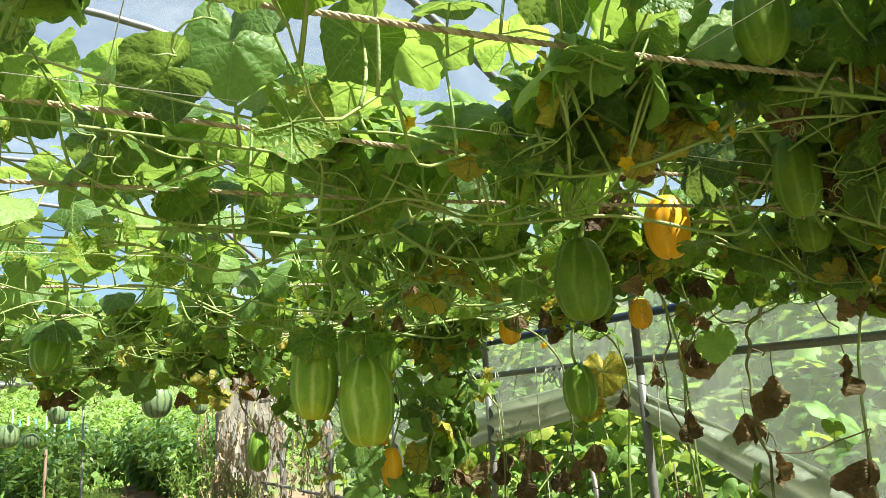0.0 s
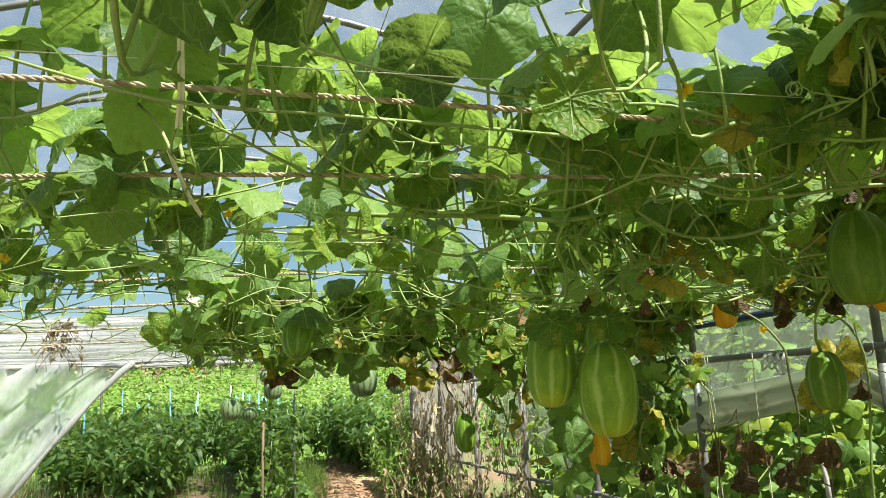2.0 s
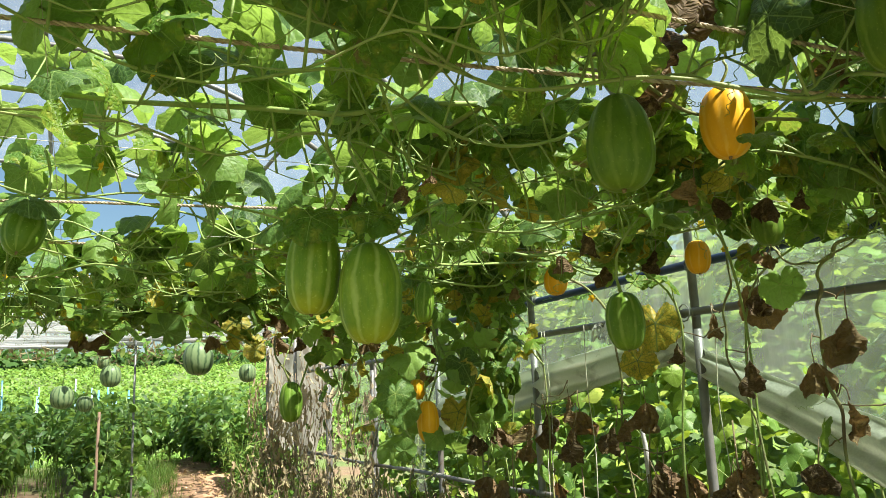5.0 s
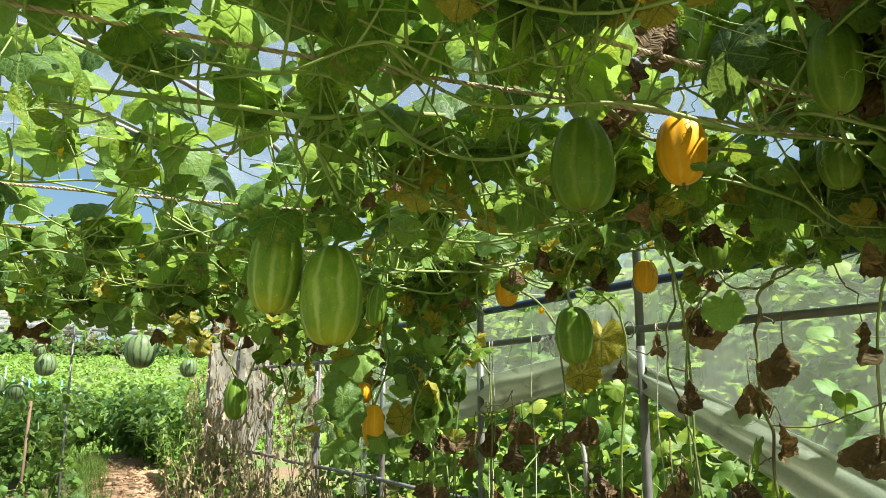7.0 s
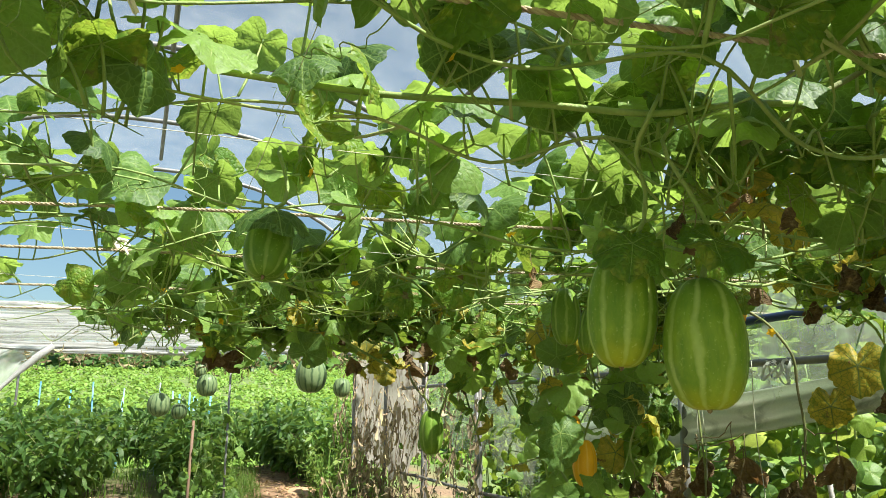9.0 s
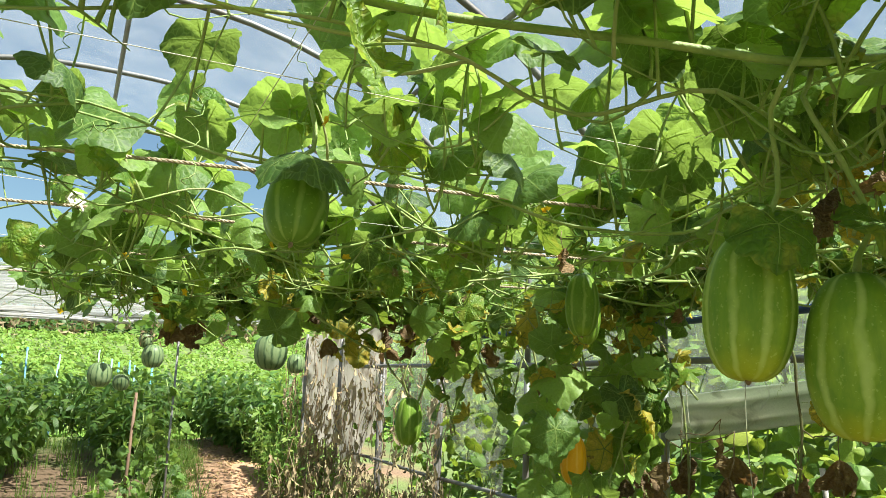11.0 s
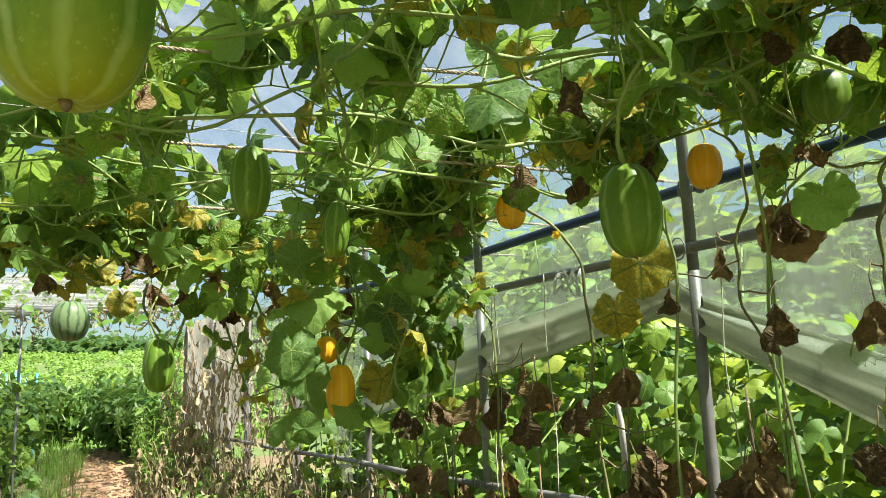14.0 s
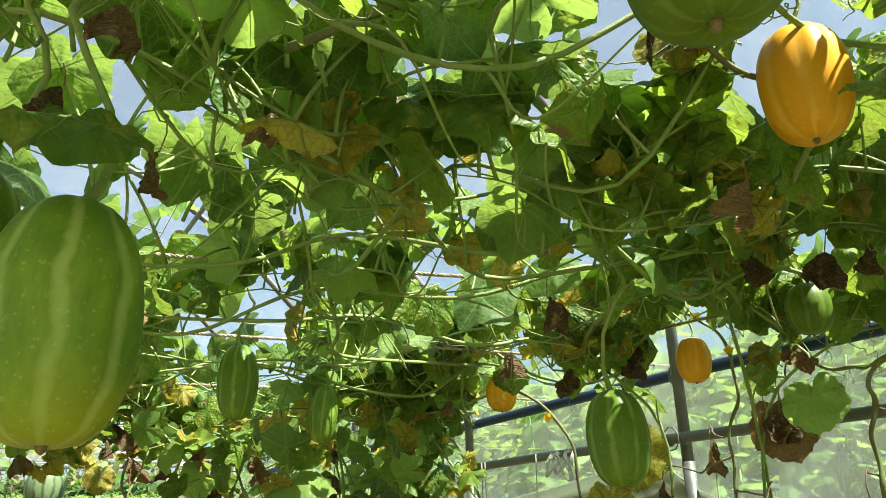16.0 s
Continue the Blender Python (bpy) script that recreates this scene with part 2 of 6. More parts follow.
M_SHRED = leaf_material("bleached_vine_shreds", ((0.26, 0.19, 0.125), (0.46, 0.38, 0.25), (0.54, 0.49, 0.25)), (0.36, 0.33, 0.15), (0.4, 0.32, 0.17), 0.56, 0.3, island=True, rough=0.85)
M_VEIN = leaf_material("leaf_vein", ((0.24, 0.33, 0.09), (0.28, 0.37, 0.10), (0.32, 0.40, 0.12)), (0.3, 0.38, 0.12), (0.46, 0.56, 0.10), 0.6, 0.35)
M_VEIN_DARK = plain("dark_leaf_vein", (0.09, 0.13, 0.03), (0.12, 0.15, 0.04), 60.0, 0.55)
M_STEM = plain("vine_stem", (0.17, 0.26, 0.055), (0.25, 0.33, 0.085), 30.0, 0.6, bump=0.7, c3=(0.31, 0.34, 0.13))
M_OLDSTEM = plain("old_vine_stem", (0.20, 0.24, 0.07), (0.17, 0.15, 0.07), 30.0, 0.75, bump=0.8, c3=(0.13, 0.09, 0.05))
M_DRYSTEM = plain("dry_stem", (0.26, 0.19, 0.11), (0.16, 0.11, 0.065), 40.0, 0.85, bump=0.6)
M_PETAL = leaf_material("flower_petal", ((0.75, 0.50, 0.02), (0.85, 0.60, 0.03), (0.8, 0.42, 0.03)), (0.85, 0.6, 0.05), (0.9, 0.6, 0.03), 0.6, 0.4)
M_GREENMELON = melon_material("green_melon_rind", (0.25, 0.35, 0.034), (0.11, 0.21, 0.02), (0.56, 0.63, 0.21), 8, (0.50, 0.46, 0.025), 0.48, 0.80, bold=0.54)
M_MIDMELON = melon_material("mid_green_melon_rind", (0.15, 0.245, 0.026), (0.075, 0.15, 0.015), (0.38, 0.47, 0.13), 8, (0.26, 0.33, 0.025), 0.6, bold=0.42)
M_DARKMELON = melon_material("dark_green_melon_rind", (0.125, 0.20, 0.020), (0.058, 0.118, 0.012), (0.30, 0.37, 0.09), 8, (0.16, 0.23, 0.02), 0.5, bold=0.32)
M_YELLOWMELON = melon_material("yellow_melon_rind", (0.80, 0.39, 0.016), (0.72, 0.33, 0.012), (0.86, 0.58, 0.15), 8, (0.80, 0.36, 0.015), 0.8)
M_WATERMELON = melon_material("watermelon_rind", (0.19, 0.24, 0.115), (0.13, 0.185, 0.08), (0.012, 0.045, 0.018), 13, (0.23, 0.28, 0.13), 0.9, 0.62, 0.95)
M_SCAR = plain("blossom_scar", (0.16, 0.10, 0.05), (0.30, 0.22, 0.12), 200.0, 0.85)
M_ROPE = plain("rope_fibre", (0.40, 0.32, 0.21), (0.54, 0.45, 0.32), 60.0, 0.85, bump=0.8)
M_ROPEDARK = plain("brown_rope_fibre", (0.26, 0.19, 0.12), (0.38, 0.29, 0.19), 60.0, 0.85, bump=0.8)
M_CORD = plain("white_cord", (0.72, 0.68, 0.58), (0.8, 0.77, 0.7), 40.0, 0.75, bump=0.5)
M_TWINE = plain("pale_twine", (0.5, 0.47, 0.38), (0.62, 0.58, 0.48), 60.0, 0.8)
M_STEEL = plain("galvanised_steel", (0.15, 0.15, 0.145), (0.23, 0.23, 0.22), 14.0, 0.5, 0.3, 0.4, c3=(0.13, 0.11, 0.095))
M_BLUE = plain("blue_plastic", (0.006, 0.018, 0.06), (0.010, 0.03, 0.09), 12.0, 0.45, bump=0.15, c3=(0.02, 0.03, 0.06))
M_TEAL = plain("light_blue_paint", (0.05, 0.26, 0.45), (0.09, 0.36, 0.55), 12.0, 0.5, bump=0.2, c3=(0.4, 0.5, 0.55))
M_BAMBOO = plain("weathered_stake", (0.20, 0.12, 0.07), (0.13, 0.08, 0.05), 14.0, 0.75, bump=0.5)
M_FOLD = leaf_material("folded_grey_plastic", ((0.40, 0.42, 0.35), (0.46, 0.48, 0.41), (0.5, 0.52, 0.45)), (0.34, 0.35, 0.28), (0.72, 0.75, 0.64), 0.56, 0.45, rough=0.4, grain=9.0)
M_BAND = leaf_material("white_plastic_band", ((0.48, 0.47, 0.45), (0.54, 0.53, 0.51), (0.60, 0.59, 0.57)), (0.36, 0.34, 0.31), (0.75, 0.74, 0.7), 0.55, 0.3, rough=0.4, grain=6.0)
M_ROOF = film_material("roof_film", 0.85, 0.0, 0.135, (0.90, 0.95, 0.97))
M_WALLFILM = film_material("side_film", 0.75, 0.15, 0.24, (0.82, 0.97, 0.88))
M_TRELLISFILM = film_material("dusty_trellis_film", 0.6, 0.2, 0.16, (0.85, 0.88, 0.88))
M_TORN = leaf_material("grimy_torn_film", ((0.27, 0.235, 0.185), (0.33, 0.29, 0.235), (0.40, 0.36, 0.30)), (0.19, 0.14, 0.095), (0.62, 0.58, 0.50), 0.52, 0.48, rough=0.5, grain=7.0)
M_CURTAIN = film_material("curtain_film", 0.5, 0.3, 0.58, (0.90, 0.96, 0.95))


def ground_material():
    k = Nodes("ground")
    tc = k.add("TexCoord").outputs["Object"]
    grass = k.mix(k.ramp(k.noise(tc, 1.3, 6.0), [(0.35, 0.0), (0.65, 1.0)]), (0.07, 0.12, 0.028), (0.12, 0.18, 0.045))
    soil = k.mix(k.noise(tc, 6.0, 6.0), (0.14, 0.085, 0.05), (0.26, 0.17, 0.11))
    where = k.ramp(k.noise(tc, 0.5, 4.0), [(0.42, 0.0), (0.58, 1.0)])
    xyz = k.add("SeparateXYZ", {}, i0=tc)
    field = k.math("MAXIMUM", k.ramp(k.math("MULTIPLY", xyz.outputs[1], 0.05), [(0.75, 0.0), (0.9, 1.0)]), k.ramp(k.math("MULTIPLY", xyz.outputs[0], 0.2), [(0.42, 0.0), (0.5, 1.0)]))
    col = k.mix(k.math("MAXIMUM", where, field), soil, grass)
    fine = k.noise(tc, 60.0, 4.0)
    col = k.mix(k.math("MULTIPLY", fine, 0.4), col, (0.06, 0.06, 0.02))
    p = k.add("BsdfPrincipled", {}, Base_Color=col, Roughness=0.9, Normal=k.bump(k.noise(tc, 9.0, 6.0), 0.9, 0.05))
    return k.done(p.outputs[0])


M_GROUND = ground_material()
M_SOIL = plain("reddish_bare_soil", (0.29, 0.165, 0.09), (0.42, 0.265, 0.165), 9.0, 0.95, bump=0.9, c3=(0.19, 0.115, 0.07), depth=0.006, shift=False)


# ---- mesh building ----
class Geo:
    """Collects vertices and faces, with a material slot for each face."""
    def __init__(self):
        self.v, self.f, self.m = [], [], []
        self.at = {}

    def quad_grid(self, rows, slot=0, closed=False, smooth=True):
        """Faces over equally long rows of points."""
        base, w = len(self.v), len(rows[0])
        for r in rows:
            self.v.extend(r)
        for i in range(len(rows) - 1):
            for j in range(w if closed else w - 1):
                a, b = base + i * w + j, base + i * w + (j + 1) % w
                self.f.append((a, b, b + w, a + w))
                self.m.append(slot)

    def tube(self, pts, radius, sides=6, slot=0, taper=1.0, cap=True):
        """A round rod along pts; radius may be a function of 0..1."""
        pts = [Vector(p) for p in pts]
        n = len(pts)
        up = Vector((0.13, 0.29, 0.95))
        rows, x = [], None
        for i, p in enumerate(pts):
            d = pts[min(i + 1, n - 1)] - pts[max(i - 1, 0)]
            d = d.normalized() if d.length > 1e-9 else Vector((0, 0, 1))
            if x is None:
                x = d.cross(up)
                if x.length < 0.1:
                    x = d.cross(Vector((1, 0, 0)))
            x = (x - d * x.dot(d)).normalized()
            y = d.cross(x)
            u = i / max(n - 1, 1)
            r = radius(u) if callable(radius) else radius * (1 + (taper - 1) * u)
            rows.append([p + x * (r * math.cos(2 * math.pi * j / sides)) + y * (r * math.sin(2 * math.pi * j / sides)) for j in range(sides)])
        base = len(self.v)
        self.quad_grid(rows, slot, True)
        if cap:
            for k, fl in ((0, True), (n - 1, False)):
                ring = [base + k * sides + j for j in range(sides)]
                self.f.append(tuple(reversed(ring)) if fl else tuple(ring))
                self.m.append(slot)

    def ribbon(self, pts, width, side, slot=0, thick=0.0):
        """A flat strip along pts, side gives its breadth's direction."""
        side = Vector(side).normalized()
        rows = []
        n = len(pts)
        for i, p in enumerate(pts):
            w = width(i / (n - 1)) if callable(width) else width
            rows.append([Vector(p) - side * w / 2, Vector(p) + side * w / 2])
        self.quad_grid(rows, slot)

    def place(self, other, m):
        base = len(self.v)
        self.at.update((i + base, q) for i, q in other.at.items())
        self.v.extend(m @ Vector(p) for p in other.v)
        self.f.extend(tuple(i + base for i in f) for f in other.f)
        self.m.extend(other.m)

    def mesh(self, name, mats, smooth=True):
        me = bpy.data.meshes.new(name)
        me.from_pydata([tuple(p) for p in self.v], [], self.f)
        for m in mats:
            me.materials.append(m)
        me.polygons.foreach_set("material_index", self.m)
        if self.at:
            where = me.attributes.new("leaf", 'FLOAT_VECTOR', 'POINT')
            flat = [0.0] * (3 * len(self.v))
            for i, q in self.at.items():
                flat[3 * i:3 * i + 3] = q
            where.data.foreach_set("vector", flat)
        if smooth:
            me.polygons.foreach_set("use_smooth", [True] * len(self.f))
        me.update()
        return me


def part(name, geo, mats, parent=None, label="", m=None):
    """Links geometry (or a ready mesh) as one object under a thing or part."""
    me = geo if isinstance(geo, bpy.types.Mesh) else geo.mesh(name, mats if isinstance(mats, (list, tuple)) else [mats])
    ob = new(name, me)
    if parent is not None:
        ob.parent = parent
    if m is not None:
        ob.matrix_basis = m
    if label:
        ob["label"] = label
    return ob


def thing(name, label, category, at=(0, 0, 0), group="", kind=""):
    ob = new(name)
    ob.empty_display_size = 0.05
    ob.location = at
    return tagged(ob, label, category, group, kind)


def structure(name, geo, mats, label):
    return tagged(part(name, geo, mats), label, kind="structure")


def bend(a, b, sag=0.0, n=8, wob=0.0, r=rng):
    """Points from a to b with sag and a little wandering."""
    a, b = Vector(a), Vector(b)
    ph = [r.uniform(0, 6.28) for _ in range(4)]
    out = []
    for i in range(n + 1):
        u = i / n
        w = wob * math.sin(math.pi * u)
        out.append(a.lerp(b, u) + Vector((w * math.sin(5 * u + ph[0]), w * math.sin(6 * u + ph[1]), w * 0.7 * math.sin(7 * u + ph[2]) - sag * 4 * u * (1 - u))))
    return out


def smooth(points, n=8):
    """Catmull-Rom line through the points."""
    p = [Vector(q) for q in points]
    p = [p[0] * 2 - p[1]] + p + [p[-1] * 2 - p[-2]]
    out = []
    for i in range(1, len(p) - 2):
        for j in range(n):
            t = j / n
            a, b, c, d = p[i - 1], p[i], p[i + 1], p[i + 2]
            out.append(0.5 * ((2 * b) + (c - a) * t + (2 * a - 5 * b + 4 * c - d) * t * t + (3 * b - a - 3 * c + d) * t ** 3))
    out.append(p[-2])
    return out


# wall line: s metres along it, off metres outside it
WALL_AT, WALL_DIR = Vector((1.75, 2.38, 0)), Vector((-0.158, 0.987, 0)).normalized()
WALL_OUT = Vector((WALL_DIR.y, -WALL_DIR.x, 0))


def wall(s, z, off=0.0):
    return WALL_AT + WALL_DIR * s + WALL_OUT * off + Vector((0, 0, z))


SPAN, SHOULDER = 4.2, 2.05     # width of the tunnel and height of its straight legs


def arch(u):
    """Height of the hoops u metres inside the right-hand wall."""
    return SHOULDER + 1.12 * (1 - min(1.0, abs(1 - 2 * u / SPAN)) ** 2.5)


# ---- ground, path, far field ----
def hill(x, y):
    rise = 5.5 * max(0.0, min(1.0, (y - 21) / 60)) ** 0.85
    rise += 0.5 * max(0.0, min(1.0, (y - 5.8) / 3.6)) * max(0.0, min(1.0, (19 - y) / 5.0))
    rise += 9.0 * max(0.0, min(1.0, (x - 5.5) / 30)) ** 0.8
    return rise + 0.03 * noise.noise(Vector((x * 0.6, y * 0.6, 0))) + (0.5 * noise.noise(Vector((x * 0.03, y * 0.03, 3))) * min(1, max(0, (y - 20) / 20)))


def axis(lo, hi, fine, mid=0.0, grow=1.13):
    out, x, st = [mid], mid, fine
    while x < hi:
        x += st
        out.append(x)
        st *= grow
    x, st = mid, fine
    while x > lo:
        x -= st
        out.insert(0, x)
        st *= grow
    return out


g = Geo()
xs, ys = axis(-900, 900, 0.25), axis(-400, 1500, 0.25, 8.0, 1.09)
g.quad_grid([[(x, y, hill(x, y) - 0.02) for x in xs] for y in ys])
structure("ground", g, M_GROUND, "uneven grassy garden ground rising to a green field")

def path_x(y):
    return 0.42 - 0.05 * (y - 8) + 0.15 * math.sin(y * 0.5)


g = Geo()
rows = []
for i in range(60):
    y = 3.0 + i * 0.32
    cx = path_x(y)
    hw = 0.56 + 0.10 * math.sin(y * 1.7) + 0.06 * math.sin(y * 4.1)
    rows.append([(cx + hw * (j / 7 - 1), y, hill(cx + hw * (j / 7 - 1), y) + 0.035 + 0.025 * noise.noise(Vector((j * 0.35, y * 0.8, 1))) - 0.08 * (abs(j / 7 - 1)) ** 4) for j in range(15)])
g.quad_grid(rows)
structure("path", g, M_SOIL, "trodden path of dry reddish-brown soil")


def blade_tuft(r, n, h, spread, w, lean=0.5):
    g = Geo()
    for _ in range(n):
        a, b = r.uniform(0, 6.28), r.uniform(0, 6.28)
        base = Vector((spread * r.uniform(0, 1) * math.cos(a), spread * r.uniform(0, 1) * math.sin(a), 0))
        hh, le = h * r.uniform(0.5, 1.1), lean * r.uniform(0.2, 1.0)
        d = Vector((math.cos(b), math.sin(b), 0))
        g.ribbon([base + d * (le * hh * t * t) + Vector((0, 0, hh * t * (1 - 0.25 * le * t))) for t in (0, 0.35, 0.7, 1.0)], lambda u: w * (1 - u * 0.9), (-d.y, d.x, 0.1))
    return g


def broad_leaf(length, width, droop=0.3, n=4):
    """A pointed oval leaf along +y, two faces wide."""
    g = Geo()
    rows = []
    for i in range(n + 1):
        u = i / n
        w = width / 2 * math.sin(math.pi * min(1, u * 0.93 + 0.05)) ** 0.8
        z = -droop * length * u * u
        rows.append([(-w, length * u, z + 0.12 * w), (0, length * u, z), (w, length * u, z + 0.12 * w)])
    g.quad_grid(rows)
    return g


def scatter(name, label, mat, tufts, spots, seed):
    """One object of many small pieces."""
    r = random.Random(seed)
    g = Geo()
    for x, y, s in spots:
        z = hill(x, y)
        g.place(r.choice(tufts), Matrix.Translation((x, y, z)) @ Matrix.Rotation(r.uniform(0, 6.28), 4, 'Z') @ Matrix.Diagonal((s, s, s, 1)))
    return tagged(part(name, g, mat), label, kind="stuff")


r = random.Random(3)
tufts = [blade_tuft(r, 9, 0.28, 0.10, 0.009) for _ in range(5)]
spots = []
for _ in range(900):
    y = r.uniform(3.6, 13)
    x = r.uniform(-5, 1.6)
    px = path_x(y)
    if abs(x - px) > 0.62:
        spots.append((x, y, r.uniform(0.5, 1.2)))
scatter("grass", "rough green grass on the garden ground", M_GRASS, tufts, spots, 5)
spots = [(r.uniform(-5.0, -2.6), r.uniform(5.5, 9.5), r.uniform(0.8, 1.6)) for _ in range(260)]
scatter("dry_grass", "straw-coloured dead grass beside the plastic curtain", M_STRAW, tufts, spots, 6)


def clump(r, n, rad, leaf, w, up=0.5):
    g = Geo()
    for _ in range(n):
        d = Vector((r.gauss(0, 1), r.gauss(0, 1), r.gauss(0.2, 1))).normalized()
        p = Vector((d.x * rad, d.y * rad, abs(d.z) * rad * 0.8)) * r.uniform(0.5, 1.05)
        m = Matrix.Translation(p) @ Euler((r.uniform(-0.9, 0.5), r.uniform(-0.6, 0.6), math.atan2(-d.x, d.y) + r.uniform(-0.9, 0.9))).to_matrix().to_4x4()
        g.place(broad_leaf(leaf * r.uniform(0.7, 1.2), w * r.uniform(0.8, 1.2), 0.35, 3), m)
    return g


cl = [clump(r, 34, 0.36, 0.13, 0.10) for _ in range(5)]
spots = []
for _ in range(2900):
    y = 17 + 48 * r.random() ** 1.5
    x = r.uniform(-0.62, 0.38) * y * 1.05
    spots.append((x, y, r.uniform(0.7, 1.3) * (0.8 + 0.012 * y)))
scatter("field_crop", "bright green leafy crop covering the rising field", M_FIELD, cl, spots, 8)
cl2 = [clump(r, 60, 1.1, 0.4, 0.26) for _ in range(4)]
spots = [(r.uniform(-75, 45), r.uniform(66, 96), r.uniform(0.9, 2.6)) for _ in range(420)] + [(r.uniform(5.5, 22), r.uniform(-4, 26), r.uniform(0.6, 1.3)) for _ in range(420)] + [(-9 + r.uniform(-4, 2.5), 27 + r.uniform(-1, 1.5), r.uniform(0.35, 0.6)) for _ in range(26)]
scatter("far_bushes", "dark green bushes along the top of the field", M_WOOD, cl2, spots, 9)


# ---- greenhouse frame ----
def hoop(s):
    h = thing("greenhouse_hoop", "galvanised steel pipe hoop with straight leg standing in the soil", "greenhouse frame", wall(s, 0), "greenhouse hoops")
    g = Geo()
    g.tube([Vector((0, 0, -0.25 + 0.5 * i)) for i in range(4)] + [Vector((0, 0, 1.55))], 0.0165, 10)
    part("leg", g, M_STEEL, h)
    g = Geo()
    pts = [Vector((0, 0, 1.55))]
    for i in range(0, 25):
        u = SPAN * i / 24
        pts.append(-WALL_OUT * u + Vector((0, 0, arch(u))))
    g.tube(pts, 0.0155, 10)
    part("arch", g, M_STEEL, h)
    g = Geo()
    g.tube([-WALL_OUT * SPAN + Vector((0, 0, z)) for z in (SHOULDER, 0.8, -0.25)], 0.0165, 10)
    part("leg", g, M_STEEL, h)
    return h


for s in (-3.1, -2.05, -1.05, 0.0, 1.03, 2.06, 3.12, 4.15):
    hoop(s)


def rail(name, label, s0, s1, z, off, rad, mat):
    g = Geo()
    g.tube([wall(s0 + (s1 - s0) * i / 12, z + 0.006 * math.sin(i * 1.3), off) for i in range(13)], rad, 10)
    t = thing(name, label, "pipe", wall((s0 + s1) / 2, z, off))
    part("pipe", g, mat, t, m=Matrix.Translation(-t.location))
    for s in LEGS:
        if s0 < s < s1:
            c = Geo()
            p = wall(s, z, off)
            for k in (-1, 1):
                c.tube([p + WALL_DIR * (0.022 * k), p + WALL_DIR * (0.030 * k)], rad + 0.003, 10)
            c.tube([p + WALL_DIR * (0.026 * math.cos(q * 0.7)) - WALL_OUT * (0.01 + rad) + Vector((0, 0, 0.03 * math.sin(q * 0.7))) for q in range(10)], 0.0022, 5)
            part("clamp", c, M_STEEL, t, "bent wire clamp", Matrix.Translation(-t.location))
    return t


LEGS = (-3.15, -2.1, -1.05, 0.0, 1.03, 2.06, 3.12, 4.15)


rail("side_rail", "grey steel pipe rail tied across the hoop legs", -3.4, 4.6, 1.605, -0.03, 0.0135, M_STEEL)
rail("lower_side_rail", "thin grey steel pipe tied low across the hoop legs", 0.1, 4.6, 0.915, -0.028, 0.012, M_STEEL)
rail("film_clip_rail", "dark blue plastic film rail along the greenhouse side", -3.4, 3.4, 1.775, 0.022, 0.016, M_BLUE)
for u in (0.85, 2.1, 3.35):
    g = Geo()
    g.tube([wall(-3.4 + 0.8 * i, arch(u) - 0.03, -u) for i in range(10)], 0.0125, 8)
    tagged(part("roof_purlin", g, M_STEEL), "grey steel pipe running along under the roof film", "pipe")

# roof film over the hoops
g = Geo()
rows = []
for i in range(53):
    s = -3.6 + 7.9 * i / 52
    row = []
    for j in range(35):
        u = SPAN * j / 34
        sagg = 0.02 * math.sin(s * 6.1) * math.sin(u * 1.5) + 0.012 * noise.noise(Vector((s * 2, u * 2, 5)))
        row.append(wall(s, arch(u) + 0.03 + sagg, 0.035 - u * (SPAN + 0.07) / SPAN))
    for j in range(1, 9):
        row.append(wall(s, SHOULDER + 0.03 - 0.12 * j, -SPAN - 0.035 + 0.012 * noise.noise(Vector((s * 2, j * 0.5, 9)))))
    rows.append(row)
g.quad_grid(rows)
structure("roof_film", g, M_ROOF, "clear dusty plastic film stretched over the greenhouse hoops")


def fold_edges(s):
    """Upper and lower height of the folded film edge: tied up to the rail near s = 0.12 and falling away on both sides."""
    if s < 0.12:
        return min(1.56, 1.47 + 0.385 * (s + 0.04)) + 0.05 * max(0.0, 1 - abs(s - 0.12) / 0.12), max(0.1, 1.44 + 0.52 * (s - 0.12))
    return 1.57 - 0.115 * (s - 0.12), 1.44 - 0.16 * (s - 0.12)


def side_sheet(s0, s1, n):
    g = Geo()
    rows = []
    for i in range(n + 1):
        s = s0 + (s1 - s0) * i / n
        lo = max(0.15, fold_edges(s)[0] - 0.02)
        row = []
        for j in range(13):
            z = SHOULDER + 0.025 + (lo - SHOULDER - 0.025) * j / 12
            row.append(wall(s, z, 0.042 + 0.012 * math.sin(s * 9 + z * 3) * (j / 12) + 0.02 * noise.noise(Vector((s * 2.2, z * 2.2, 0)))))
        rows.append(row)
    g.quad_grid(rows)
    return g


structure("side_film", side_sheet(-3.4, 2.3, 80), M_WALLFILM, "milky see-through plastic film on the greenhouse side")

